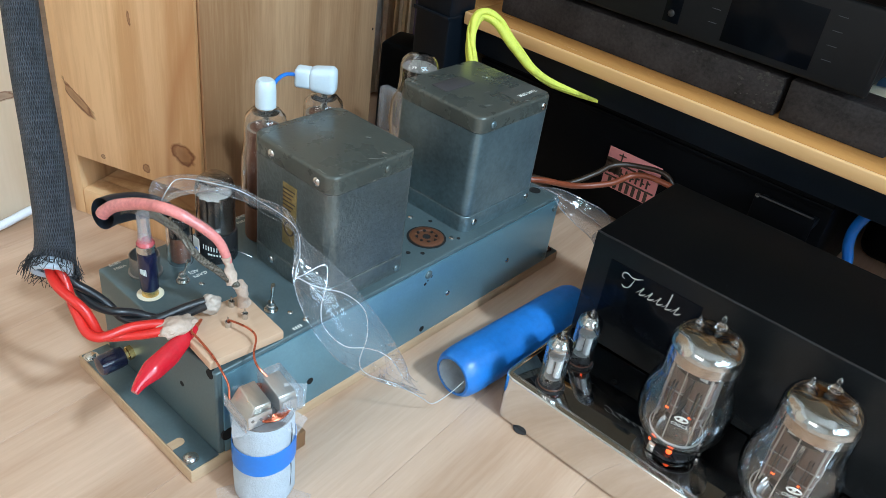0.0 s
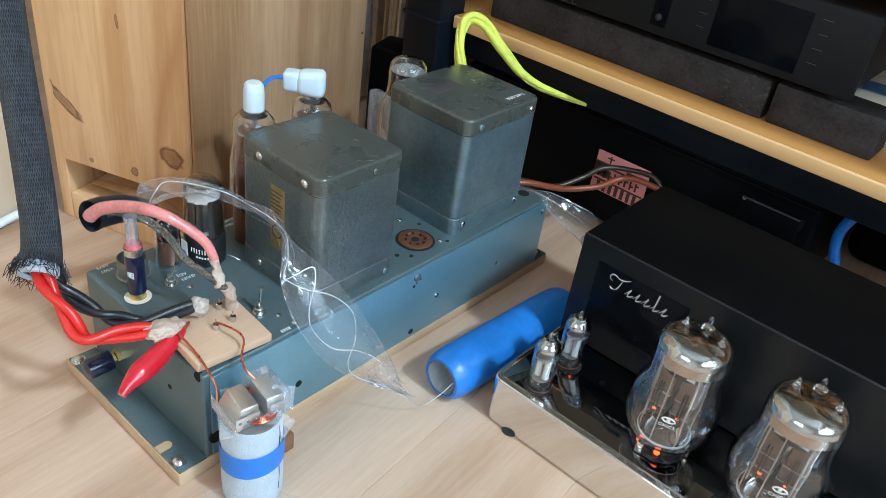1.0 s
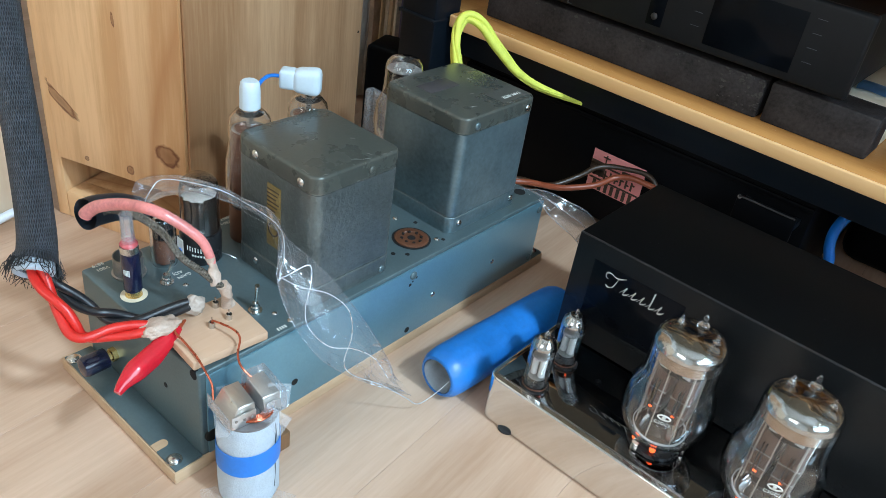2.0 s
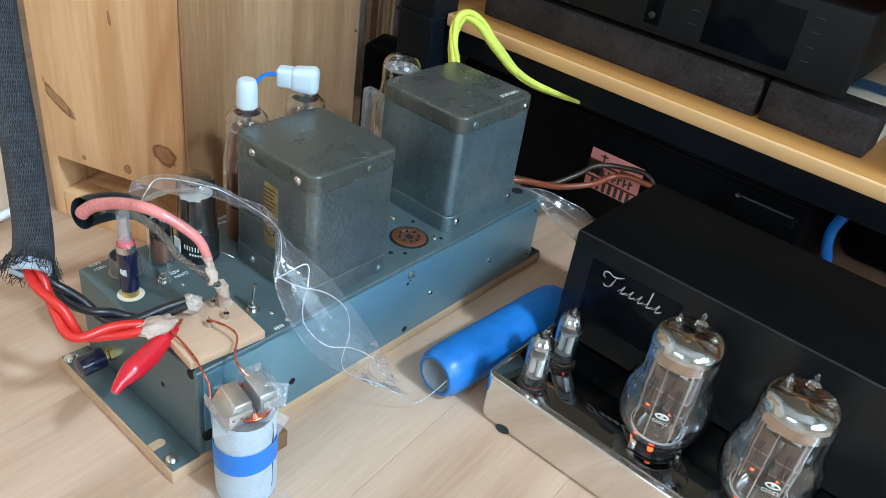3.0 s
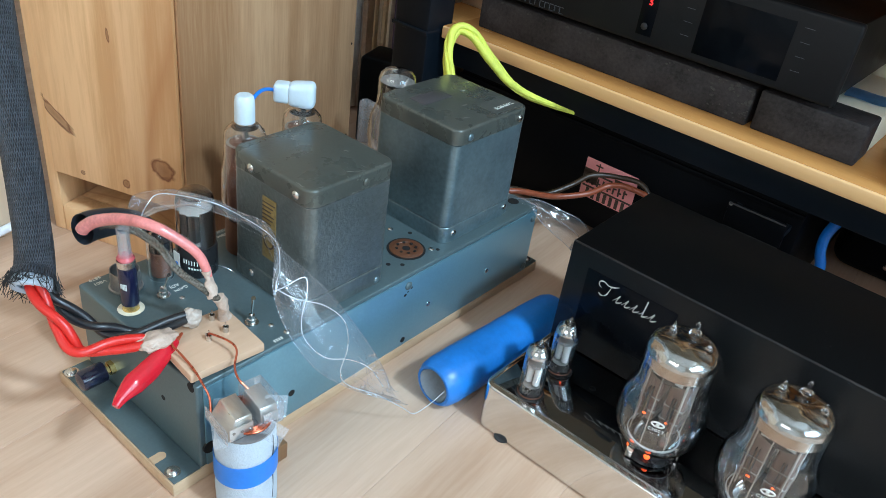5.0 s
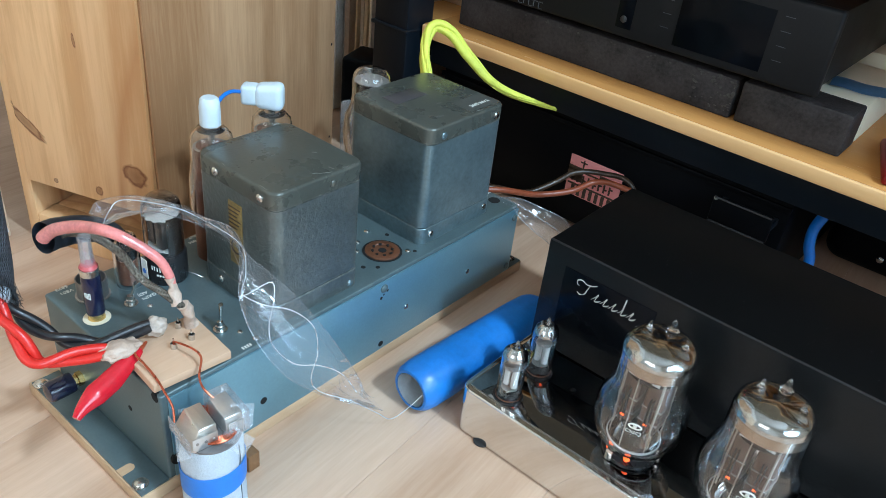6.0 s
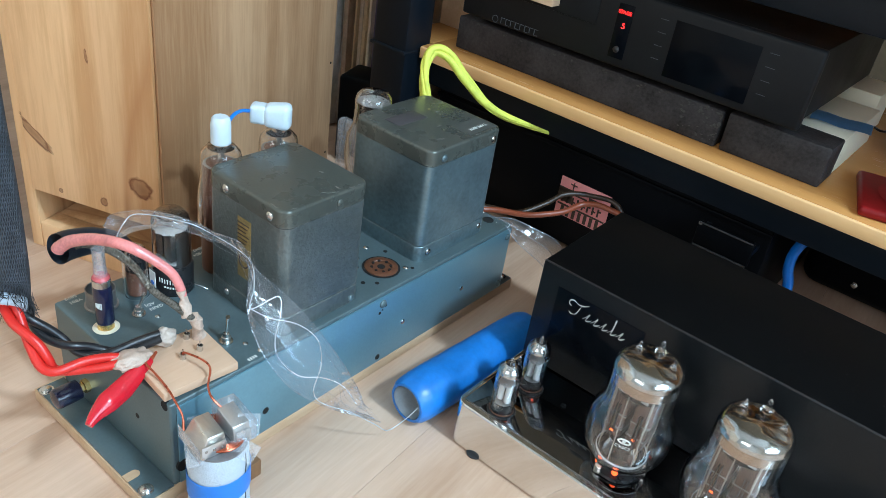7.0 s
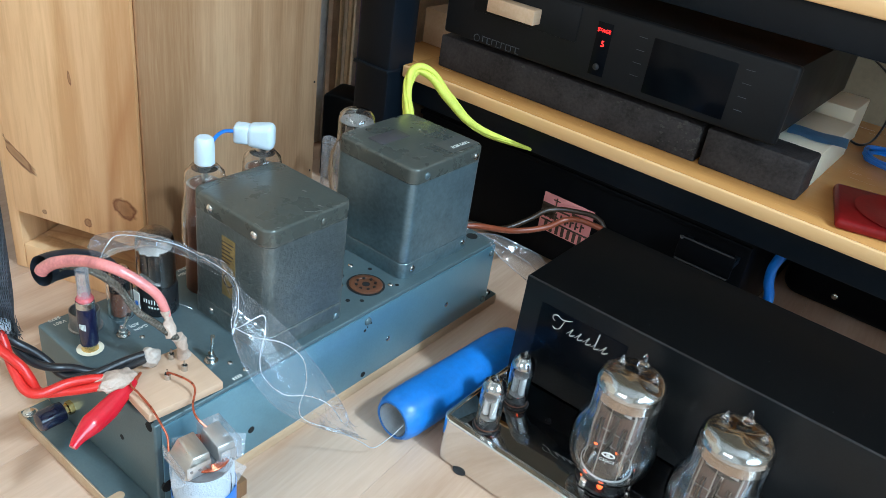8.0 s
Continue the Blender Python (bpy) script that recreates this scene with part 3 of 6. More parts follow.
def pine_cabinet():
    t = thing("wooden_cabinet", CAB.translation, "knotty pine cabinet with an aged plywood side and open toe space", "cabinet")

    def board(name, mat, *dims, label="", bevel=0.0012):
        bm = boxed(*dims, bevel=bevel)
        bmesh.ops.transform(bm, matrix=CAB, verts=bm.verts[:])
        return part(name, bm, mat, t, label)

    board("front_panel", M_PINE, -0.158, -0.0035, 0.0, 0.018, 0.073, 0.95, label="knotty pine front board")
    board("side_panel", M_PLY_SIDE, -0.003, 0.0, 0.003, 0.362, 0.0, 0.95, label="aged brown plywood side")
    board("side_frame", M_PLY_SIDE, -0.018, -0.0032, 0.020, 0.36, 0.0, 0.95)
    board("stile", M_PINE, -0.172, -0.1585, 0.004, 0.36, 0.0, 0.95, label="pine corner upright")
    board("plinth", M_PINE, -0.158, -0.0185, 0.004, 0.03, 0.0, 0.031, label="pine plinth board")
    board("bottom_board", M_PINE, -0.158, -0.0185, 0.0302, 0.34, 0.014, 0.0305)
    board("recess_back", M_PLY_SIDE, -0.158, -0.0185, 0.10, 0.112, 0.0308, 0.30)
    for u, z in ((-0.0001, 0.022), (-0.0001, 0.27), (-0.0001, 0.15)):
        pan_screw(t, CAB @ Vector((0.0002, 0.352, z)), CAB.to_3x3() @ Vector((1, 0, 0)), 0.0016, M_HOLE, "nail")


pine_cabinet()


# Black rack with wooden shelves
def rack():
    t = thing("equipment_rack", (0.1, 0.75, 0), "black metal equipment rack with varnished wooden shelves", "rack")
    part("post", boxed(-0.302, -0.246, 0.522, 0.570, 0.0, 1.1, bevel=0.004), M_RACK, t, "blue-black square rack post")
    part("post", boxed(-0.302, -0.246, 0.92, 0.97, 0.0, 1.1, bevel=0.004), M_RACK, t)
    part("post", boxed(0.66, 0.71, 0.55, 0.598, 0.0, 1.1, bevel=0.004), M_RACK, t)
    part("post", boxed(0.66, 0.71, 0.92, 0.97, 0.0, 1.1, bevel=0.004), M_RACK, t)
    part("bracket", boxed(-0.304, -0.2455, 0.519, 0.571, 0.188, 0.1925, bevel=0.001), M_RACK, t)
    for k, z in enumerate((0.198, 0.402)):
        sh = part("shelf", boxed(-0.243, 0.655, 0.5495, 0.95, z - 0.0148, z, bevel=0.0006), M_SHELF, t, "varnished orange-brown wooden shelf")
        part("shelf_end", boxed(-0.300, -0.2432, 0.5725, 0.95, z - 0.0148, z, bevel=0.0006), M_SHELF, sh)
        part("shelf_edge", boxed(-0.243, 0.655, 0.5450, 0.5493, z - 0.0152, z - 0.0002, bevel=0.0016, seg=3), M_SHELF_EDGE, sh, "pale solid wood edging")
        part("rail", boxed(-0.243, 0.655, 0.566, 0.60, z - 0.052, z - 0.0154, bevel=0.002), M_RACK, t, "black metal shelf rail")
        part("rail", boxed(-0.243, 0.655, 0.90, 0.94, z - 0.052, z - 0.0154, bevel=0.002), M_RACK, t)
    part("side_rail", boxed(-0.300, -0.25, 0.572, 0.918, 0.15, 0.18, bevel=0.002), M_RACK, t)


rack()


# Disc player on its blocks
def disc_player():
    t = thing("disc_player", (0.0, 0.70, 0.236), "black disc player with red display, resting on dark blocks", "disc player")
    y = 0.5744
    part("body", boxed(-0.206, 0.202, y + 0.012, 0.86, 0.250, 0.3225, bevel=0.003), M_PLAYER, t)
    part("front_panel", boxed(-0.209, 0.2065, y, y + 0.0118, 0.2465, 0.3255, bevel=0.0035, seg=3), M_PLAYER, t, "satin black front plate")
    part("drawer", boxed(-0.168, -0.028, y - 0.0012, y, 0.283, 0.3215, bevel=0.0005), M_PLAYER, t, "disc drawer")
    part("display_window", boxed(-0.0055, 0.0125, y - 0.0008, y, 0.2560, 0.3130, bevel=0.0003), M_DARK_GLASS, t, "narrow dark display strip")
    pan_screw(t, (0.003, y - 0.001, 0.2655), (0, -1, 0), 0.0036, M_RUBBER, "sensor")
    m = axes((0.003, y - 0.0011, 0.3045), (1, 0, 0), (0, 0, 1))
    words("display_word", "STAGE", 0.0053, m, M_LED, t)
    words("display_digit", "5", 0.0088, axes((0.0045, y - 0.0011, 0.2905), (1, 0, 0), (0, 0, 1)), M_LED, t)
    part("screen", boxed(0.060, 0.150, y - 0.0008, y, 0.255, 0.313, bevel=0.0003), M_DARK_GLASS, t, "glossy dark screen")
    for k in range(4):
        for x in (0.043, 0.158):
            part("key_mark", boxed(x, x + 0.009, y - 0.0006, y, 0.2690 + 0.0135 * k, 0.26945 + 0.0135 * k), M_DIM_PRINT, t)
    # the maker's mark as plain strokes
    bm = bmesh.new()
    bmesh.ops.create_circle(bm, cap_ends=False, radius=0.004, segments=20, matrix=axes((-0.158, y - 0.0006, 0.2525), (1, 0, 0), (0, 0, 1)))
    rim = [v.co.copy() for v in bm.verts]
    bm.free()
    bm = tube(rim + [rim[0]], 0.0004, seg=6, steps=1, smooth=False)
    for k in range(8):
        x = -0.150 + k * 0.0068
        box(bm, x, x + 0.0055, y - 0.0006, y, 0.2556, 0.2564)
        box(bm, x, x + 0.0008, y - 0.0006, y, 0.2496, 0.2556)
        if k % 2:
            box(bm, x, x + 0.0055, y - 0.0006, y, 0.2490, 0.2496)
    part("mark", bm, M_DIM_PRINT, t, "grey plain mark")


disc_player()


def slab(x0, x1, y0, y1, z1, label, rough_edge=0.0):
    bm = boxed(x0, x1, y0, y1, 0.1982, z1, bevel=0.0025, seg=2)
    bmesh.ops.subdivide_edges(bm, edges=bm.edges[:], cuts=3)
    for v in bm.verts:
        if v.co.z > 0.205:
            v.co += Vector((noise.noise(v.co * 60), noise.noise(v.co * 60 + Vector((3, 0, 0))), 0)) * rough_edge
    return tagged(part("support_block", bm, M_SLAB), label, "support block", "dark blocks under the player")


long_block = slab(-0.219, 0.1325, 0.585, 0.645, 0.2385, "long dark grey block with a worn corner, on the shelf", 0.0012)
slab(0.1375, 0.2420, 0.585, 0.630, 0.2395, "short dark brown block on the shelf edge", 0.0004)
def scuffs():
    """Pale crumbled patches at the long block's worn end."""
    rnd = random.Random(31)
    bm = bmesh.new()
    for k in range(90):
        f = rnd.random() ** 2.2
        x, z = 0.1315 - 0.045 * f, 0.2375 - 0.034 * rnd.random() ** (1.2 if f > 0.2 else 0.9)
        if rnd.random() < 0.35:
            x, z = rnd.uniform(-0.20, 0.125), 0.2365 - rnd.uniform(0, 0.004)
        s = rnd.uniform(0.0006, 0.0022)
        ring = [bm.verts.new((x + s * rnd.uniform(0.5, 1.6) * math.cos(a), 0.5843, z + s * rnd.uniform(0.4, 1.1) * math.sin(a))) for a in [j * math.pi / 3.5 for j in range(7)]]
        top = bm.verts.new((x, 0.5838, z))
        for j in range(7):
            bm.faces.new((ring[j], ring[(j + 1) % 7], top))
    tagged(part("scuff", bm, M_SCUFF, long_block, "pale crumbled scuffs"), kind="stuff")


scuffs()
tagged(part("cream_block", boxed(0.138, 0.241, 0.640, 0.780, 0.1982, 0.2365, bevel=0.0015), M_CREAM_BLOCK), "cream painted wooden block under the disc player", "block", "cream blocks")
tagged(part("cream_block", boxed(0.176, 0.234, 0.790, 0.86, 0.1982, 0.2490, bevel=0.0015), M_CREAM_BLOCK), "small cream block behind the disc player", "block", "cream blocks")
tagged(part("wooden_block", boxed(-0.14, -0.0765, 0.558, 0.5740, 0.290, 0.3065, bevel=0.0008), M_BOARD), "small pale wooden block at the player's drawer", "block")
tagged(part("wooden_block", boxed(-0.298, -0.212, 0.648, 0.80, 0.1982, 0.2458, bevel=0.001), M_BOARD), "pale wooden block under the disc player", "block")


def blue_card():
    bm = bmesh.new()
    n = 10
    grid = [[bm.verts.new((0.196 + 0.060 * i / n - 0.006 * j / n, 0.660 + 0.036 * j / n + 0.010 * i / n, 0.2385 + 0.0008 * math.sin(i * 0.9) * math.cos(j * 0.7))) for j in range(n + 1)] for i in range(n + 1)]
    for i in range(n):
        for j in range(n):
            bm.faces.new((grid[i][j], grid[i + 1][j], grid[i + 1][j + 1], grid[i][j + 1]))
    bmesh.ops.solidify(bm, geom=bm.faces[:], thickness=0.001)
    tagged(part("blue_card", bm, M_BLUE_CARD), "blue and white printed card lying on the cream block", "card")


blue_card()


def red_case():
    t = thing("red_case", (0.33, 0.625, 0.1982), "flat glossy red plastic case lying on the shelf", "case")
    m = Matrix.Translation((0.2865, 0.5570, 0)) @ Matrix.Rotation(radians(15), 4, "Z")
    bm = boxed(0.0, 0.128, 0.0, 0.100, 0.1983, 0.2085, bevel=0.004, seg=3)
    bmesh.ops.transform(bm, matrix=m, verts=bm.verts[:])
    body = part("case_body", bm, M_RED_CASE, t)
    part("case_lid", lathe([(0.046, 0.2087), (0.046, 0.2092), (0.0475, 0.2096), (0.012, 0.2096), (0.0115, 0.2092), (0.0001, 0.2092)], m @ Vector((0.064, 0.050, 0)), 40), M_RED_CASE, body, "round embossed lid")


red_case()


def wire_coil():
    t = thing("wire_coil", (0.289, 0.80, 0.1982), "coil of thin blue wire lying on the shelf", "wire")
    for k in range(6):
        r = 0.026 + 0.0028 * (k % 3)
        pts = [(0.289 + r * math.cos(a), 0.80 + r * math.sin(a), 0.2008 + 0.0035 * (k // 2) + 0.001 * math.sin(3 * a + k)) for a in [i * math.pi / 8 for i in range(17)]]
        part("turn", tube(pts, 0.0016, seg=6, steps=3), M_BLUE_WIRE, t)


wire_coil()
tagged(part("thin_cable", tube([(0.205, 0.87, 0.300), (0.240, 0.90, 0.270), (0.255, 0.90, 0.235), (0.255, 0.87, 0.203), (0.243, 0.83, 0.2005), (0.210, 0.875, 0.2005)], 0.0015, 8), M_WIRE_BLACK), "thin black cable curling down behind the player", "cable")


def plant_leaf():
    t = thing("potted_leaf", (0.33, 1.0, 0.26), "dark green plant leaf behind the rack", "plant")
    for k, (x, y, z, turn) in enumerate(((0.335, 0.98, 0.268, 0.3), (0.35, 1.0, 0.285, -0.5))):
        bm = bmesh.new()
        pts = []
        for i in range(9):
            f = i / 8
            w = 0.018 * math.sin(math.pi * f) ** 0.8 + 0.0005
            c = Vector((x + 0.05 * f * math.cos(turn), y + 0.05 * f * math.sin(turn), z - 0.02 * f * f))
            s = Vector((-math.sin(turn), math.cos(turn), 0.3)) * w
            pts.append((bm.verts.new(c - s), bm.verts.new(c - Vector((0, 0, 0.002))), bm.verts.new(c + s)))
        for a, b in zip(pts, pts[1:]):
            bm.faces.new((a[0], a[1], b[1], b[0]))
            bm.faces.new((a[1], a[2], b[2], b[1]))
        bmesh.ops.solidify(bm, geom=bm.faces[:], thickness=0.0008)
        part("leaf", bm, M_LEAF, t)
    part("stem", tube([(0.335, 0.98, 0.268), (0.34, 1.0, 0.2), (0.34, 1.01, 0.0)], 0.002, 8), M_LEAF, t)


plant_leaf()


# Records between cabinet and rack, dark box beside them
def records():
    xs = -0.56
    rnd = random.Random(4)
    for k in range(34):
        w = rnd.choice((0.0035, 0.005, 0.0065, 0.009))
        lean = rnd.uniform(-0.004, 0.004)
        y0 = 0.605 + rnd.uniform(-0.012, 0.012)
        bm = boxed(xs, xs + w, y0, y0 + 0.31, 0.002, 0.317, bevel=0.0006, seg=1)
        for v in bm.verts:
            v.co.x += (v.co.z - 0.16) * lean * 4
        tagged(part("record_sleeve", bm, SPINES[rnd.randrange(5)]), "worn cardboard record sleeve standing upright", "record", "row of record sleeves")
        xs += w + 0.0012


records()


def adapter():
    t = thing("black_adapter", (-0.315, 0.54, 0.0), "black plastic adapter box standing on end", "adapter")
    bm = boxed(-0.035, 0.035, -0.03, 0.03, 0.0, 0.126, bevel=0.006, seg=3)
    bmesh.ops.transform(bm, matrix=pose(-0.338, 0.565, 0, 0, 0, 20), verts=bm.verts[:])
    part("adapter_body", bm, M_BLACK_BOX, t)


adapter()
# Translucent plastic packet, drawn as one hazy eased block
tagged(part("plastic_bag", boxed(-0.318, -0.285, 0.485, 0.50, 0.0, 0.088, bevel=0.004), M_FROST), "hazy translucent plastic packet behind the cabinet", "packet")


# Black power amplifier under the shelf
def floor_box():
    t = thing("power_amplifier", (0.0, 0.75, 0.0), "black metal power amplifier with a front handle, on the floor", "amplifier")
    body = part("body", boxed(-0.235, 0.222, 0.588, 0.92, 0.008, 0.140, bevel=0.003), M_BLACK, t)
    for x in (-0.20, 0.19):
        for y in (0.62, 0.88):
            part("foot", lathe([(0.012, 0.0), (0.014, 0.0078), (0.012, 0.0079)], (x, y, 0), 16), M_RUBBER, t)
    part("front_rib", boxed(-0.235, 0.222, 0.583, 0.5878, 0.128, 0.134, bevel=0.001), M_BLACK, t)
    h = part("handle", boxed(0.152, 0.214, 0.5600, 0.5645, 0.100, 0.128, bevel=0.0012), M_BLACK, t, "flat black handle plate with a paler rim")
    for z in (0.1005, 0.1275):
        part("handle_rim", tube([(0.1535, 0.5592, z), (0.183, 0.5592, z), (0.2125, 0.5592, z)], 0.0011, 8), M_RUBBER, h)
    for x in (0.156, 0.210):
        part("handle_post", boxed(x - 0.003, x + 0.003, 0.5645, 0.5878, 0.110, 0.118, bevel=0.0008), M_RACK, h)
    pan_screw(h, (0.1545, 0.5598, 0.1265), (0, -1, 0), 0.0022, M_DULL)
    lab = part("label", boxed(-0.030, 0.040, 0.5868, 0.5878, 0.0455, 0.0960, bevel=0.0002), M_PINK_LABEL, t, "pink label with dark print")
    bm = bmesh.new()
    for k in range(7):
        x = -0.022 + k * 0.0082
        box(bm, x, x + 0.0042, 0.5862, 0.5868, 0.052, 0.064)
    box(bm, -0.028, 0.038, 0.5862, 0.5868, 0.0645, 0.0665)
    for k in range(8):
        x = -0.024 + k * 0.0072
        box(bm, x, x + 0.0022, 0.5862, 0.5868, 0.069, 0.0795)
        box(bm, x + 0.0022, x + 0.0050, 0.5862, 0.5868, 0.0725 + 0.003 * (k % 2), 0.0745 + 0.003 * (k % 2))
    box(bm, -0.030, 0.010, 0.5862, 0.5868, 0.0825, 0.0845)
    box(bm, -0.030, -0.010, 0.5862, 0.5868, 0.0700, 0.0880)
    box(bm, -0.012, -0.0105, 0.5862, 0.5868, 0.0880, 0.0985)
    box(bm, -0.016, -0.0065, 0.5862, 0.5868, 0.0945, 0.0960)
    box(bm, 0.012, 0.030, 0.5862, 0.5868, 0.0850, 0.0885)
    bmesh.ops.translate(bm, verts=bm.verts[:], vec=(0, 0, -0.0052))
    part("label_print", bm, M_LABEL_INK, lab)


floor_box()
tagged(part("orange_wire", tube([(-0.045, 0.43, 0.0945), (-0.03, 0.452, 0.0925), (-0.013, 0.494, 0.080), (0.009, 0.529, 0.082), (0.020, 0.557, 0.088), (0.042, 0.566, 0.091), (0.075, 0.572, 0.082), (0.08, 0.57, 0.04), (0.085, 0.56, 0.003)], 0.0034, 10), M_ORANGE), "orange-brown insulated wire running to the floor", "wire", "wires behind the amplifier")
tagged(part("brown_wire", tube([(-0.05, 0.43, 0.0935), (-0.038, 0.444, 0.0955), (-0.023, 0.487, 0.081), (-0.008, 0.519, 0.089), (0.0, 0.545, 0.096), (0.020, 0.568, 0.096), (0.056, 0.574, 0.095), (0.075, 0.575, 0.05), (0.08, 0.575, 0.003)], 0.0030, 10), M_BROWN_WIRE), "brown insulated wire running to the floor", "wire", "wires behind the amplifier")
tagged(part("blue_cable", tube([(0.256, 0.600, 0.0057), (0.253, 0.612, 0.045), (0.2489, 0.62, 0.0717), (0.2433, 0.62, 0.0875), (0.2413, 0.62, 0.1049), (0.2449, 0.62, 0.1217), (0.2532, 0.62, 0.1374), (0.266, 0.630, 0.152), (0.290, 0.66, 0.166), (0.34, 0.70, 0.168), (0.46, 0.72, 0.120), (0.56, 0.73, 0.03), (0.62, 0.735, 0.0057)], 0.0056, 12), M_BLUE_WIRE), "thick blue cable arching up from the floor", "cable")


def rounded_case():
    t = thing("black_case", (0.43, 0.87, 0.0), "black rounded equipment case with a steel screw, on the floor", "case")
    bm = boxed(0.230, 0.62, 0.776, 0.955, 0.003, 0.138, bevel=0.022, seg=5)
    part("case_shell", bm, M_BLACK, t)
    for x in (0.29, 0.57):
        for y in (0.82, 0.92):
            part("foot", lathe([(0.010, 0.0), (0.010, 0.0045)], (x, y, 0), 12), M_RUBBER, t)
    pan_screw(t, (0.2960, 0.7768, 0.028), (0, -1, 0), 0.0040)


rounded_case()


# Yellow sleeve over the shelf edge
def yellow_sleeve():
    pts = [(-0.105, 0.415, 0.10), (-0.122, 0.42, 0.165), (-0.129, 0.425, 0.193), (-0.143, 0.436, 0.211), (-0.151, 0.448, 0.227), (-0.149, 0.458, 0.2355), (-0.138, 0.470, 0.229), (-0.123, 0.481, 0.209), (-0.103, 0.498, 0.184), (-0.087, 0.519, 0.168), (-0.068, 0.552, 0.154), (-0.04, 0.575, 0.146)]
    steps, seg = 12, 36
    bm = tube(pts, 1.0, seg=seg, steps=steps, flat=1.0)
    line = spline(pts, steps)
    radii = [0.0068, 0.0072, 0.0072, 0.0070, 0.0066, 0.0064, 0.0068, 0.0073, 0.0070, 0.0060, 0.0036, 0.0012]
    bm.verts.ensure_lookup_table()
    for i, q in enumerate(line):
        f = i / (len(line) - 1)
        k = min(int(f * 11), 10)
        r = radii[k] + (radii[k + 1] - radii[k]) * (f * 11 - k)
        for a in range(seg):
            v = bm.verts[i * seg + a]
            d = v.co - q
            ang = a * 2 * math.pi / seg + f * 5.5
            v.co = q + d * r * (0.62 + 0.38 * abs(math.cos(ang)) - 0.20 * math.exp(-((math.sin(ang * 1.5 + 0.6)) / 0.22) ** 2) + 0.10 * noise.noise(v.co * 0.0 + Vector((f * 14, a * 0.25, 0))))
    tagged(part("yellow_sleeve", bm, M_YELLOW), "bright yellow woven cable sleeve, folded and twisted", "cable sleeve")


yellow_sleeve()


# Vintage grey amplifier chassis on its plywood base
ZT = 0.0920
tagged(part("plywood_base", boxed(-0.1635, 0.0, 0.0, 0.464, 0.0, 0.0118, bevel=0.0006), M_PLY_EDGE), "raw birch plywood board under the grey chassis", "board")


def transformer(name, x0, x1, y0, y1, top, seam, skirt, label, mat_body, mat_lid):
    """A shielded transformer can: skirt, body and a lid that overlaps it."""
    t = thing(name, ((x0 + x1) / 2, (y0 + y1) / 2, ZT), label, "transformer", "transformer cans on the chassis")

    def rounded(ix, z0, z1, r, top_r=0.0):
        bm = boxed(x0 + ix, x1 - ix, y0 + ix, y1 - ix, z0, z1)
        up = [e for e in bm.edges if abs(e.verts[0].co.z - e.verts[1].co.z) > 1e-5]
        bmesh.ops.bevel(bm, geom=up, offset=r, segments=6, affect="EDGES", profile=0.5)
        if top_r:
            rim = [e for e in bm.edges if min(v.co.z for v in e.verts) > z1 - 1e-6]
            bmesh.ops.bevel(bm, geom=rim, offset=top_r, segments=3, affect="EDGES", profile=0.5)
        return bm

    part("skirt", rounded(-0.0001, ZT + 0.0002, ZT + skirt - 0.0002, 0.0095, 0.0012), mat_body, t)
    body = part("body", rounded(0.0004, ZT + skirt + 0.0008, seam - 0.0002, 0.0088), mat_body, t, "dark grey enamelled steel body")
    part("seam", rounded(0.0030, seam - 0.0012, seam + 0.0012, 0.0070), M_HOLE, body, "dark seam")
    part("seam", rounded(0.0030, ZT + skirt - 0.001, ZT + skirt + 0.001, 0.0070), M_HOLE, body, "dark seam")
    lid = part("lid", rounded(-0.0001, seam + 0.0006, top, 0.0098, 0.0024), mat_lid, t, "olive grey enamelled lid")
    return t, body, lid


small, small_body, small_lid = transformer("transformer_can", -0.1035, -0.0100, 0.1305, 0.2195, 0.2068, 0.1915, 0.017, "dark grey steel transformer can with a gold label, on the chassis", M_CAN_AGED, M_LID)
for x in (-0.0255, -0.0775):
    pan_screw(small_lid, (x, 0.1303, 0.1985), (0, -1, 0), 0.0036)
    pan_screw(small, (x, 0.1303, 0.1015), (0, -1, 0), 0.0032)
pan_screw(small_lid, (-0.0098, 0.186, 0.1985), (1, 0, 0), 0.0030, M_LID)
pan_screw(small, (-0.0098, 0.208, 0.097), (1, 0, 0), 0.0032, M_CAN)
lab = part("label", boxed(-0.0640, -0.0480, 0.1303, 0.1309, 0.126, 0.181, bevel=0.0001), M_GOLD_LABEL, small_body, "tarnished gold foil label")
bm = bmesh.new()
for k in range(6):
    box(bm, -0.0635, -0.0495 - 0.002 * (k % 3), 0.1299, 0.1303, 0.176 - 0.0035 * k, 0.1768 - 0.0035 * k)
lathe([(0.0062, 0), (0.0062, 0.0003), (0.0048, 0.0003), (0.0048, 0)], seg=24, bm=bm, m=axes((-0.0560, 0.1303, 0.142), (1, 0, 0), (0, 0, 1)), cap=False)
part("label_print", bm, M_LABEL_INK, lab)

big, big_body, big_lid = transformer("transformer_can", -0.1130, -0.0135, 0.3005, 0.4060, 0.2085, 0.1930, 0.017, "large dark grey steel transformer can with worn lid, on the chassis", M_CAN, M_LID)
for y, m in ((0.392, M_STEEL), (0.3175, M_CAN)):
    pan_screw(big_lid, (-0.0133, y, 0.1995), (1, 0, 0), 0.0035, m)
for y, m in ((0.3935, M_STEEL), (0.3135, M_STEEL)):
    pan_screw(big, (-0.0133, y, 0.1015), (1, 0, 0), 0.0034, m)
tape = part("tape_strip", boxed(-0.043, -0.0195, 0.3610, 0.4030, 0.2086, 0.2089), M_TAPE, big_lid, "black embossed tape")
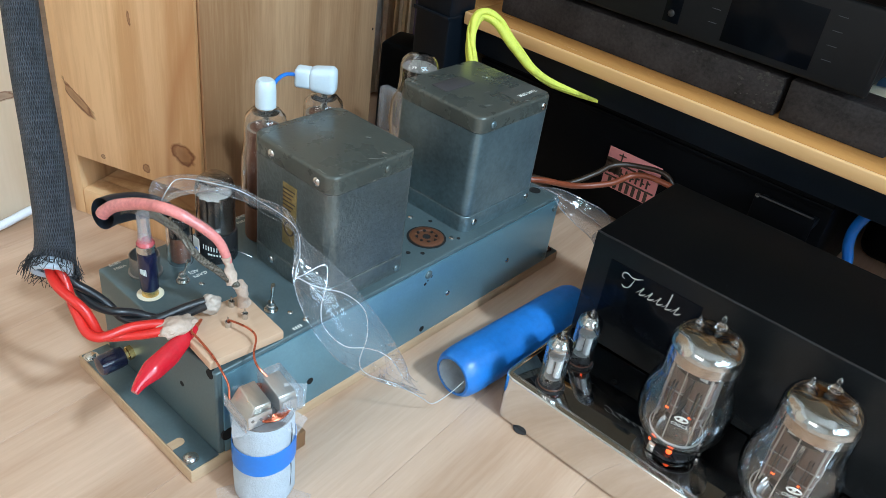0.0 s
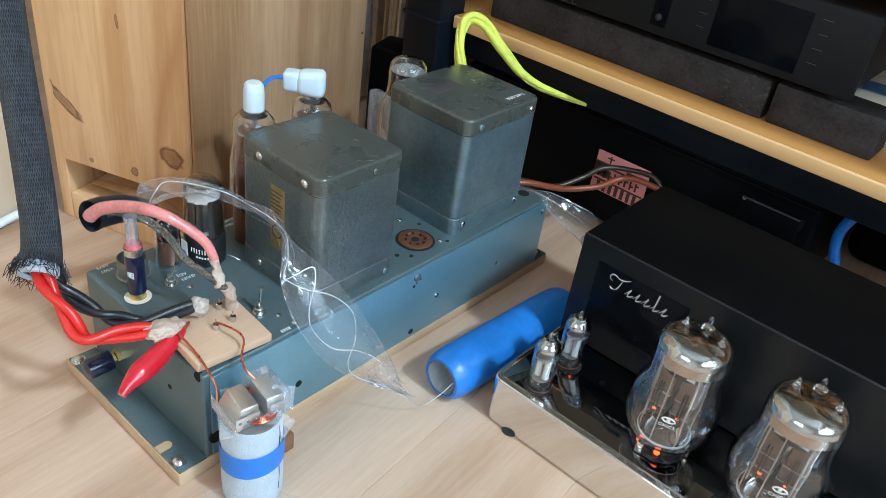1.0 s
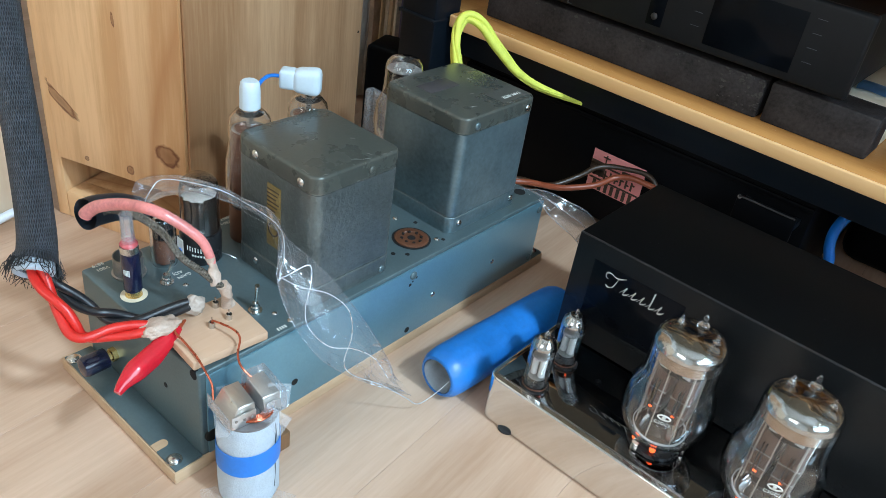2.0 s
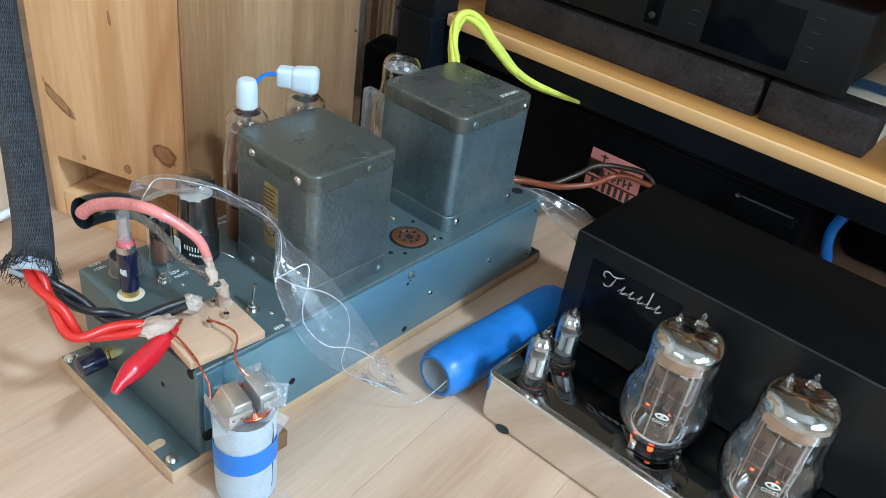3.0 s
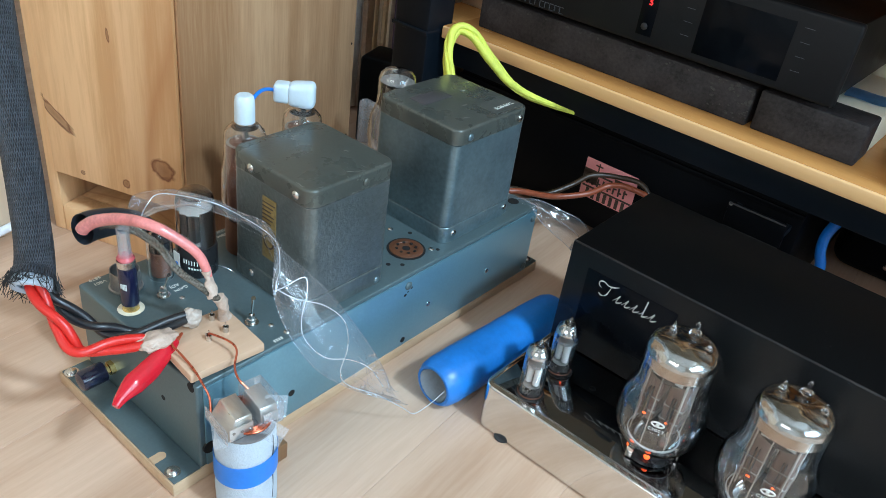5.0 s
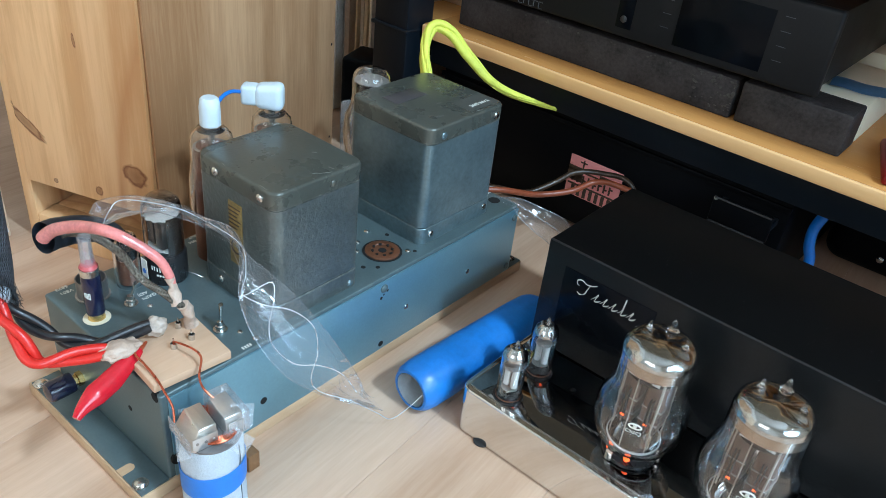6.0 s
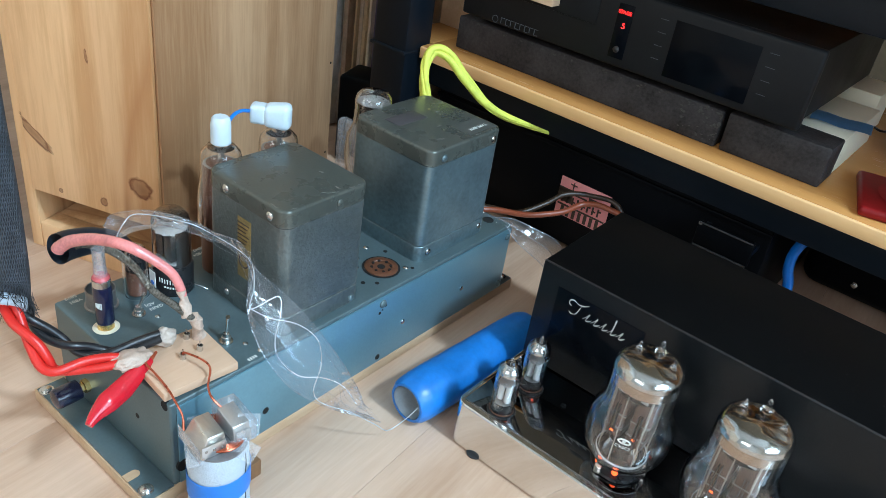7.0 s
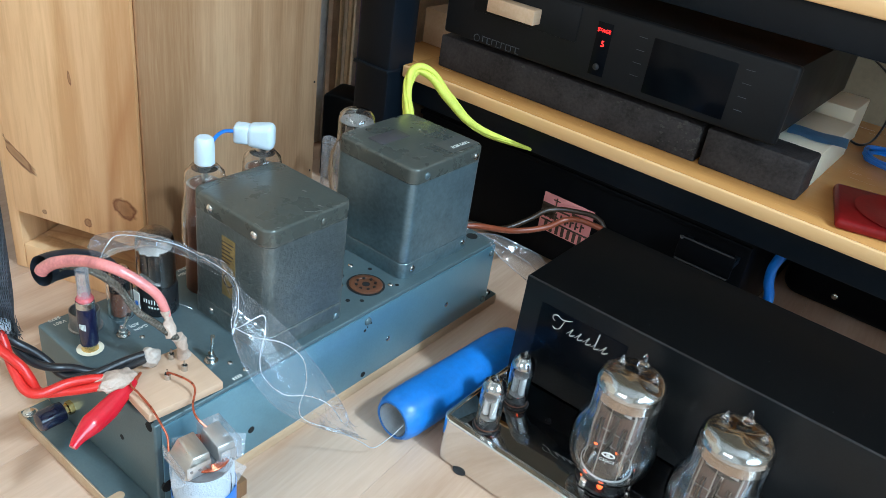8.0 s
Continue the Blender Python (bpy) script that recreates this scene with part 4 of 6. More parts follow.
words("tape_words", "TAPE SIDE", 0.0058, axes((-0.0275, 0.3825, 0.2091), (0, -1, 0), (1, 0, 0)), M_PRINT, tape)
part("patch", boxed(-0.089, -0.070, 0.318, 0.358, 0.2086, 0.2090, bevel=0.0001), material("violet_grey_patch", (0.048, 0.044, 0.048), 0.5), big_lid, "faded violet-grey patch")

for lid, marks in ((small_lid, ((-0.0170, 0.1770, 0.010, 62), (-0.0135, 0.1840, 0.008, 80), (-0.0180, 0.1905, 0.005, 20), (-0.060, 0.170, 0.006, 100), (-0.0450, 0.1980, 0.004, 45), (-0.0120, 0.2000, 0.007, 88), (-0.0118, 0.2080, 0.004, 92), (-0.0240, 0.1325, 0.009, 2), (-0.0125, 0.1420, 0.006, 85), (-0.0700, 0.1322, 0.005, 3))), (big_lid, ((-0.0300, 0.330, 0.008, 70), (-0.0500, 0.352, 0.006, 85), (-0.0170, 0.3700, 0.009, 88), (-0.0750, 0.3780, 0.005, 30)))):
    top = 0.2068 if lid is small_lid else 0.2085
    for x, y, size, turn in marks:
        bm = bmesh.new()
        line = [(-size / 2, 0, 0), (-size / 6, size * 0.06, 0), (size / 5, -size * 0.05, 0), (size / 2, size * 0.04, 0)]
        tube([pose(x, y, top + 0.0001, 0, 0, turn) @ Vector(q) for q in line], [0.0001, 0.00028, 0.0002, 0.0001], 5, 4, bm=bm)
        part("scratch", bm, M_SCRATCH, lid)


def grey_chassis():
    t = thing("amplifier_chassis", (-0.08, 0.23, 0.0118), "vintage blue-grey painted steel amplifier chassis on a plywood base", "amplifier chassis")
    bm = boxed(-0.1590, -0.0012, 0.0240, 0.4400, 0.0122, ZT)
    up = [e for e in bm.edges if abs(e.verts[0].co.z - e.verts[1].co.z) > 1e-5]
    bmesh.ops.bevel(bm, geom=up, offset=0.0022, segments=3, affect="EDGES", profile=0.5)
    rim = [e for e in bm.edges if min(v.co.z for v in e.verts) > ZT - 1e-6]
    bmesh.ops.bevel(bm, geom=rim, offset=0.0016, segments=3, affect="EDGES", profile=0.5)
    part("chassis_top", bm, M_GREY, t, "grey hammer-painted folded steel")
    part("side_plate", boxed(-0.0011, 0.0004, 0.0290, 0.4396, 0.0125, 0.0888, bevel=0.0005), M_GREY_SIDE, t, "grey painted side plate, bluer for the window light on it")
    for y0, y1 in ((0.0010, 0.0238), (0.4402, 0.4630)):
        bm = boxed(-0.1600, -0.0006, y0, y1, 0.0120, 0.0137, bevel=0.0004)
        part("flange", bm, M_GREY, t)
    for x, y in ((-0.0098, 0.0062), (-0.1530, 0.0056), (-0.0098, 0.455), (-0.1530, 0.455)):
        w = part("washer", lathe([(0.0058, 0.0138), (0.0058, 0.0146), (0.0022, 0.0147)], (x, y, 0), 20), M_STEEL, t)
        pan_screw(w, (x, y, 0.0146), (0, 0, 1), 0.0042)
    bm = lathe([(0.0040, 0.0132), (0.0040, 0.0139), (0.0001, 0.0139)], (-0.029, 0.0085, 0), 20)
    box(bm, -0.0330, -0.0250, 0.0008, 0.0085, 0.0120, 0.0138)
    part("slot", bm, M_PLY_EDGE, t, "open slot showing the plywood")
    part("slot", lathe([(0.0036, 0.0132), (0.0036, 0.0139), (0.0001, 0.0139)], (-0.140, 0.0070, 0), 20), M_BAKELITE, t)
    for y, z, r, bright in ((0.240, 0.0815, 0.0040, 0), (0.2717, 0.0460, 0.0026, 1), (0.362, 0.0445, 0.0026, 1), (0.4330, 0.0800, 0.0036, 0), (0.4330, 0.0200, 0.0036, 0)):
        pan_screw(t, (0.0004, y, z), (1, 0, 0), r, M_STEEL if bright else M_GREY)
    for k, (y, z) in enumerate(((0.2405, 0.0745), (0.2450, 0.0770), (0.2375, 0.0720))):
        part("chip", lathe([(0.0010 + 0.0004 * k, 0.0), (0.0008, 0.0002), (0.0001, 0.0002)], seg=7, m=axes((0.0004, y, z), (0, 1, 0), (0, 0, 1))), M_HOLE, t, "chipped paint")
    for y, z, r in ((0.241, 0.0190, 0.0026), (0.1087, 0.0354, 0.0028), (0.032, 0.030, 0.005)):
        hole(t, (0.0004, y, z), (1, 0, 0), r)
    hole(t, (-0.045, 0.0240, 0.052), (0, -1, 0), 0.002)
    hole(t, (-0.0075, 0.0240, 0.0885), (0, -1, 0), 0.0035)
    for x, y, r in ((-0.0235, 0.427, 0.0055), (-0.048, 0.2925, 0.0018), (-0.0155, 0.2475, 0.0018), (-0.024, 0.238, 0.0019), (-0.012, 0.292, 0.0016)):
        hole(t, (x, y, ZT), (0, 0, 1), r)
    for x, y in ((-0.0455, 0.2505), (-0.0160, 0.2870), (-0.0640, 0.282), (-0.0560, 0.262), (-0.0085, 0.110)):
        pan_screw(t, (x, y, ZT), (0, 0, 1), 0.0026)
    part("paper_patch", boxed(-0.052, -0.036, 0.424, 0.437, ZT, ZT + 0.0006), M_PAPER, t, "small white sticker")
    for text, x, y, s in (("V801", -0.1506, 0.0377, 0.0050), ("5879", -0.1575, 0.0372, 0.0050), ("GAIN", -0.1050, 0.0812, 0.0050), ("ADJ", -0.1111, 0.0792, 0.0050), ("V804", -0.1500, 0.1530, 0.0050), ("6SN7", -0.1570, 0.1575, 0.0050)):
        words("print", text, s, axes((x, y, ZT + 0.0002), (0, -1, 0), (1, 0, 0)), M_PRINT, t)
    bm = bmesh.new()
    for k in range(4):
        box(bm, -0.0072, -0.0042, 0.0955 + 0.0022 * k, 0.0967 + 0.0022 * k, ZT, ZT + 0.0003)
    part("print", bm, M_PRINT, t)
    # knob on the near flange
    q = axes((-0.1185, 0.0240, 0.0330), (1, 0, 0), (0, 0, 1))
    kn = part("terminal", lathe([(0.0060, 0.0), (0.0060, 0.004), (0.0045, 0.0045), (0.0045, 0.0075)], seg=6, m=q), M_BRASS, t, "brass terminal nut")
    part("terminal_cap", lathe([(0.0055, 0.0075), (0.0082, 0.008), (0.0085, 0.012), (0.0085, 0.025), (0.0075, 0.0275), (0.003, 0.0285), (0.0001, 0.0285)], seg=24, m=q), M_NAVY, kn, "dark blue plastic terminal cap")


grey_chassis()


def octal_socket(x, y, r):
    t = thing("valve_socket", (x, y, ZT), "empty brown phenolic eight-pin valve socket in the chassis", "socket")
    part("rim", lathe([(r * 1.10, ZT + 0.0002), (r * 1.10, ZT + 0.0006), (r * 0.98, ZT + 0.0006), (r * 0.98, ZT - 0.004)], (x, y, 0), 32, cap=False), M_HOLE, t)
    d = part("disc", lathe([(r * 0.97, ZT - 0.004), (r * 0.97, ZT + 0.0012), (r * 0.92, ZT + 0.0018), (r * 0.62, ZT + 0.0018), (r * 0.58, ZT + 0.0010), (0.0001, ZT + 0.0010)], (x, y, 0), 40), M_BAKELITE, t)
    for k in range(8):
        a = k * math.pi / 4 + 0.2
        part("pin_hole", lathe([(0.0014, ZT + 0.0008), (0.0014, ZT + 0.0022), (0.0001, ZT + 0.0022)], (x + r * 0.56 * math.cos(a), y + r * 0.56 * math.sin(a), 0), 8), M_HOLE, d)
    part("key_hole", lathe([(0.0038, ZT + 0.0008), (0.0038, ZT + 0.0013), (0.0001, ZT + 0.0013)], (x, y, 0), 16), M_HOLE, d)


octal_socket(-0.0310, 0.2690, 0.0165)


# Valves on the grey chassis
def hollow(profile, wall=0.0008):
    """Outer wall and inner wall of a blown bulb."""
    inner = [(max(r - wall, 0.0001), z - (wall if i > len(profile) / 2 else -wall)) for i, (r, z) in enumerate(profile)]
    return profile + list(reversed(inner))


def bulb(profile, at, seg=36):
    return lathe(hollow(profile), at, seg, cap=False)


def medium_valve(x, y):
    t = thing("octal_valve", (x, y, ZT), "glass octal valve with a black printed base, on the chassis", "vacuum tube")
    z = ZT
    b = part("base", lathe([(0.0165, z), (0.0168, z + 0.002), (0.0168, z + 0.024), (0.0160, z + 0.026)], (x, y, 0)), M_BLACK_BASE, t, "black base with pale print")
    bm = bmesh.new()
    for k in range(7):
        a = -1.25 + k * 0.13
        c = Vector((x + 0.0169 * math.cos(a), y + 0.0169 * math.sin(a), z + 0.0165 - 0.0004 * k))
        box(bm, c.x - 0.0003, c.x + 0.0003, c.y - 0.0003, c.y + 0.0003, c.z - 0.0020, c.z + 0.0020)
        if k % 2:
            box(bm, c.x - 0.0007, c.x + 0.0007, c.y - 0.0004, c.y + 0.0004, c.z + 0.0014, c.z + 0.0020)
        if k > 1:
            box(bm, c.x - 0.0007, c.x + 0.0007, c.y - 0.0005, c.y + 0.0005, c.z - 0.0062, c.z - 0.0048)
    part("base_print", bm, M_PRINT, b)
    part("bulb", bulb([(0.0150, z + 0.0262), (0.0155, z + 0.030), (0.0155, z + 0.064), (0.0140, z + 0.0705), (0.0095, z + 0.0745), (0.0001, z + 0.0757)], (x, y, 0)), M_SMOKE_GLASS, t)
    part("plate", boxed(x - 0.011, x - 0.0006, y - 0.008, y + 0.008, z + 0.032, z + 0.056, bevel=0.001), M_PLATE, t)
    part("plate", boxed(x + 0.0006, x + 0.011, y - 0.008, y + 0.008, z + 0.032, z + 0.056, bevel=0.001), M_PLATE, t)
    for zz in (0.0295, 0.058):
        bm = bmesh.new()
        ring = []
        for k in range(48):
            a = k * math.pi / 24
            r = 0.0142 if k % 4 < 2 else 0.0128
            ring.append((r * math.cos(a), r * math.sin(a)))
        lo = [bm.verts.new((x + px, y + py, z + zz)) for px, py in ring]
        hi = [bm.verts.new((x + px, y + py, z + zz + 0.0006)) for px, py in ring]
        bm.faces.new(list(reversed(lo)))
        bm.faces.new(hi)
        for k in range(48):
            bm.faces.new((lo[k], lo[(k + 1) % 48], hi[(k + 1) % 48], hi[k]))
        part("mica_disc", bm, M_MICA, t, "toothed mica disc")
    bm = bmesh.new()
    rows = [[bm.verts.new((x + r * math.cos(a), y + r * math.sin(a), z + h)) for a in [-0.35 + 0.25 * k for k in range(17)]] for r, h in ((0.0143, 0.0265), (0.0143, 0.0600), (0.0138, 0.0600), (0.0138, 0.0265))]
    for lo, hi in zip(rows, rows[1:]):
        for k in range(16):
            bm.faces.new((lo[k], lo[k + 1], hi[k + 1], hi[k]))
    part("inner_coating", bm, M_SMOKE, t, "dark coating inside the glass")
    part("getter_flash", lathe([(0.0128, z + 0.0705), (0.0092, z + 0.0735), (0.0001, z + 0.0746)], (x, y, 0), cap=False), M_SMOKE, t, "smoky getter flash")
    part("wire_end", tube([(x + 0.006, y + 0.012, z + 0.001), (x + 0.020, y + 0.012, z + 0.006), (x + 0.026, y + 0.016, z + 0.0035)], 0.0004, 6), M_GREY_WIRE, t)


medium_valve(-0.1215, 0.1085)


def capped_valve(x, y):
    t = thing("capped_valve", (x, y, ZT), "tall brown glass power valve with a white top cap", "vacuum tube", "capped power valves")
    z = ZT
    part("base", lathe([(0.0175, z), (0.0175, z + 0.030), (0.0165, z + 0.032)], (x, y, 0)), M_BAKELITE, t, "red-brown base")
    part("bulb", bulb([(0.0165, z + 0.0322), (0.0195, z + 0.040), (0.0205, z + 0.050), (0.0198, z + 0.075), (0.0172, z + 0.092), (0.0170, z + 0.106), (0.0160, z + 0.112), (0.0118, z + 0.1168), (0.0060, z + 0.1185), (0.0001, z + 0.1188)], (x, y, 0)), M_GLASS, t)
    part("plate", lathe([(0.0155, z + 0.033), (0.0155, z + 0.098), (0.0145, z + 0.1015), (0.0001, z + 0.1015)], (x, y, 0), 28), M_BROWN_PLATE, t, "brown oxidised plate")
    part("plate_rim", lathe([(0.0144, z + 0.1012), (0.0148, z + 0.1016), (0.0144, z + 0.1022), (0.0125, z + 0.1022)], (x, y, 0), 32, cap=False), M_DULL, t, "bright rim on the plate")
    part("getter_flash", lathe([(0.0108, z + 0.1152), (0.0060, z + 0.1172)], (x, y, 0), 32, cap=False), M_SMOKE, t, "smoky silver flash")
    part("stem", lathe([(0.0030, z + 0.1016), (0.0028, z + 0.1180)], (x, y, 0), 12), M_STEEL, t)
    return t


capped_valve(-0.1235, 0.1595)
capped_valve(-0.1205, 0.2175)


def plate_cap(x, y, long, label):
    t = thing("plate_cap", (x, y, 0.2105), label, "plate cap", "white plate caps")
    if long:
        m = pose(x, y, 0, 0, 0, -52)
        bm = boxed(-0.0085, 0.0085, -0.0135, 0.0105, 0.2120, 0.2342, bevel=0.0058, seg=4)
        for v in bm.verts:
            v.co.z += 0.0012 * (v.co.y / 0.01) * (1 if v.co.z > 0.222 else -0.6)
        bmesh.ops.transform(bm, matrix=m, verts=bm.verts[:])
        body = part("cap_body", bm, M_WHITE_CAP, t)
        bm = boxed(-0.0072, 0.0072, -0.0245, -0.0100, 0.2148, 0.2315, bevel=0.0030, seg=3)
        bmesh.ops.transform(bm, matrix=m, verts=bm.verts[:])
        part("cap_spout", bm, M_WHITE_CAP, body)
    else:
        bm = lathe([(0.0078, 0.2115), (0.0086, 0.2122), (0.0086, 0.2270), (0.0078, 0.2325), (0.0060, 0.2346), (0.0001, 0.2350)], (x, y, 0), 10)
        part("cap_body", bm, M_WHITE_CAP, t)


plate_cap(-0.1235, 0.1595, False, "white ceramic plate cap on a brown valve")
plate_cap(-0.1205, 0.2175, True, "long white ceramic plate cap with a side spout")
tagged(part("link_wire", tube([(-0.1250, 0.1650, 0.2230), (-0.1290, 0.175, 0.2290), (-0.1345, 0.188, 0.2290), (-0.1385, 0.2035, 0.2240)], 0.0016, 10), M_BLUE_WIRE), "short bright blue wire linking the plate caps", "wire")


def shouldered_valve(x, y):
    t = thing("rectifier_valve", (x, y, ZT), "large clear shouldered glass valve behind the transformer", "vacuum tube")
    z = ZT
    part("base", lathe([(0.0185, z), (0.0185, z + 0.022), (0.0175, z + 0.024)], (x, y, 0)), M_BAKELITE, t)
    part("bulb", bulb([(0.0165, z + 0.0242), (0.0230, z + 0.040), (0.0255, z + 0.060), (0.0240, z + 0.078), (0.0190, z + 0.090), (0.0182, z + 0.100), (0.0182, z + 0.1150), (0.0172, z + 0.1205), (0.0140, z + 0.1245), (0.0080, z + 0.1265), (0.0001, z + 0.1272)], (x, y, 0)), M_GLASS, t)
    part("plate", boxed(x - 0.010, x + 0.010, y - 0.007, y + 0.007, z + 0.034, z + 0.108, bevel=0.002), M_PLATE, t)
    part("mica_disc", lathe([(0.0168, z + 0.1145), (0.0168, z + 0.1152)], (x, y, 0), 32), M_DULL, t, "grey mica disc with bright flecks")
    for k in range(6):
        a = k * 1.05
        part("mica_post", lathe([(0.0009, z + 0.108), (0.0009, z + 0.1175)], (x + 0.010 * math.cos(a), y + 0.010 * math.sin(a), 0), 8), M_STEEL, t)
    part("heater", boxed(x - 0.009, x - 0.001, y - 0.011, y - 0.0075, z + 0.031, z + 0.0335), M_HEATER, t, "glowing orange heater")


shouldered_valve(-0.1285, 0.3440)


def small_chassis_parts():
    t = thing("valve_shield", (-0.138, 0.043, ZT), "short open plated valve shield collar on the chassis", "socket")
    part("collar", lathe([(0.0115, ZT), (0.0115, ZT + 0.0165), (0.0107, ZT + 0.0165), (0.0107, ZT + 0.002), (0.0001, ZT + 0.002)], (-0.1345, 0.0510, 0)), M_DULL, t)
    part("collar_rim", lathe([(0.0131, ZT), (0.0131, ZT + 0.0012), (0.0117, ZT + 0.0016)], (-0.1345, 0.0510, 0), cap=False), M_DULL, t)

    x, y = -0.1285, 0.0790
    t = thing("miniature_valve", (x, y, ZT), "small glass valve with a brown plate, on the chassis", "vacuum tube")
    part("bulb", bulb([(0.0095, ZT + 0.0005), (0.0102, ZT + 0.003), (0.0102, ZT + 0.040), (0.0080, ZT + 0.046), (0.0030, ZT + 0.049), (0.0001, ZT + 0.052)], (x, y, 0), 28), M_GLASS, t)
    part("plate", lathe([(0.0078, ZT + 0.004), (0.0078, ZT + 0.026), (0.0001, ZT + 0.026)], (x, y, 0), 20), M_BROWN_PLATE, t, "brown plate")
    part("plate_top", lathe([(0.0080, ZT + 0.027), (0.0080, ZT + 0.036), (0.0001, ZT + 0.036)], (x, y, 0), 20), M_BLACK, t)
    tg = part("paper_tag", boxed(x + 0.0075, x + 0.0155, y + 0.0075, y + 0.0079, ZT + 0.010, ZT + 0.027), M_PAPER, t, "white paper tag with a blue dot")
    part("tag_dot", lathe([(0.0022, 0.0), (0.0022, 0.0004)], seg=12, m=axes((x + 0.0115, y + 0.0075, ZT + 0.016), (1, 0, 0), (0, 0, 1))), M_BLUE_BAND, tg)

    x, y = -0.1055, 0.0380
    t = thing("capacitor", (x, y, ZT), "upright navy film capacitor with gold foot and pink resin top", "capacitor")
    part("washer", lathe([(0.0088, ZT), (0.0100, ZT + 0.0012), (0.0054, ZT + 0.0018)], (x, y, 0), 28), M_CREAM, t, "cream fibre washer")
    part("foot", lathe([(0.0065, ZT + 0.0016), (0.0059, ZT + 0.004), (0.0063, ZT + 0.007)], (x, y, 0), 24), M_BRASS, t, "brass foot")
    b = part("body", lathe([(0.0065, ZT + 0.0068), (0.0068, ZT + 0.008), (0.0068, ZT + 0.0400), (0.0065, ZT + 0.0410)], (x, y, 0), 28), M_NAVY, t)
    bm = bmesh.new()
    for k in range(5):
        a = -1.35 + 0.15 * k
        c = Vector((x + 0.0070 * math.cos(a), y + 0.0070 * math.sin(a), ZT + 0.026))
        box(bm, c.x - 0.0003, c.x + 0.0003, c.y - 0.0003, c.y + 0.0003, c.z - 0.002 - 0.0004 * k, c.z + 0.002)
    part("print", bm, M_PRINT, b)
    part("ring", lathe([(0.0067, ZT + 0.0411), (0.0067, ZT + 0.0465), (0.0059, ZT + 0.0470)], (x, y, 0), 28), M_STEEL, t, "bright metal ring")
    part("resin", lathe([(0.0061, ZT + 0.0466), (0.0067, ZT + 0.0480), (0.0054, ZT + 0.0500), (0.0001, ZT + 0.0505)], (x, y, 0), 20), M_PINK_RESIN, t, "pink resin seal")
    part("sleeve", lathe([(0.0052, ZT + 0.049), (0.0045, ZT + 0.060), (0.0048, ZT + 0.073), (0.0042, ZT + 0.073), (0.0040, ZT + 0.060), (0.0045, ZT + 0.052)], (x, y, 0), 20, cap=False), M_FROST, t, "clear plastic sleeve")

    for x, y, lx, ly, h in ((-0.1055, 0.0660, 0.0035, 0.004, 0.020), (-0.0345, 0.0970, 0.001, 0.001, 0.024)):
        t = thing("toggle_switch", (x, y, ZT), "small plated toggle switch on the chassis", "switch", "toggle switches")
        part("washer", lathe([(0.0054, ZT), (0.0054, ZT + 0.001), (0.0034, ZT + 0.0012)], (x, y, 0), 20), M_STEEL, t)
        part("bush", lathe([(0.0036, ZT + 0.001), (0.0036, ZT + 0.0045), (0.0027, ZT + 0.0052), (0.0025, ZT + 0.008)], (x, y, 0), 16), M_STEEL, t)
        part("lever", tube([(x, y, ZT + 0.007), (x + lx / 2, y + ly / 2, ZT + h * 0.6), (x + lx, y + ly, ZT + h)], [0.0013, 0.0018, 0.0026], 12, flat=0.7), M_STEEL, t)
        pan_screw(t, (x + 0.012, y + 0.009, ZT), (0, 0, 1), 0.0022)


small_chassis_parts()


# Small wooden terminal board and the leads on it
def terminal_board():
    t = thing("terminal_board", (-0.022, 0.055, ZT), "small pale wooden terminal board with pins and leads", "terminal board")
    bm = boxed(-0.0535, 0.0005, 0.0235, 0.0825, ZT + 0.0050, ZT + 0.0125, bevel=0.0012, seg=2)
    bmesh.ops.transform(bm, matrix=Matrix.Translation((-0.027, 0.0535, 0)) @ Matrix.Rotation(radians(-5), 4, "Z") @ Matrix.Translation((0.027, -0.0535, 0)), verts=bm.verts[:])
    part("board", bm, M_TERMINAL, t)
    for x, y in ((-0.042, 0.038), (-0.012, 0.038), (-0.042, 0.070), (-0.012, 0.070)):
        part("spacer", lathe([(0.0040, ZT + 0.0001), (0.0040, ZT + 0.0051)], (x, y, 0), 12), M_DULL, t)
    zb = ZT + 0.0125
    for x, y in ((-0.0260, 0.0526), (-0.0262, 0.0672), (-0.0437, 0.0679), (-0.0386, 0.0324), (-0.0450, 0.0535)):
        p = part("pin", lathe([(0.0024, zb - 0.0002), (0.0024, zb + 0.0045), (0.0016, zb + 0.0047), (0.0016, zb + 0.001), (0.0001, zb + 0.001)], (x, y, 0), 14), M_STEEL, t)
        part("pin_wire", lathe([(0.0007, zb + 0.001), (0.0006, zb + 0.0085)], (x, y, 0), 8), M_STEEL, p)


terminal_board()


def lump(name, at, size, mat, parent=None, seed=0, label="", category=""):
    """A rough pressed lump of putty."""
    bm = bmesh.new()
    bmesh.ops.create_icosphere(bm, subdivisions=4, radius=1.0)
    off = Vector((seed * 3.1, seed * 1.7, 0))
    for v in bm.verts:
        k = 1 + 0.35 * noise.noise(v.co * 1.3 + off) + 0.16 * noise.noise(v.co * 3.5 + off)
        v.co = Vector(at) + Vector((v.co.x * size[0], v.co.y * size[1], v.co.z * size[2])) * k
    ob = part(name, bm, mat, parent, label)
    if category:
        tagged(ob, label, category)
    return ob


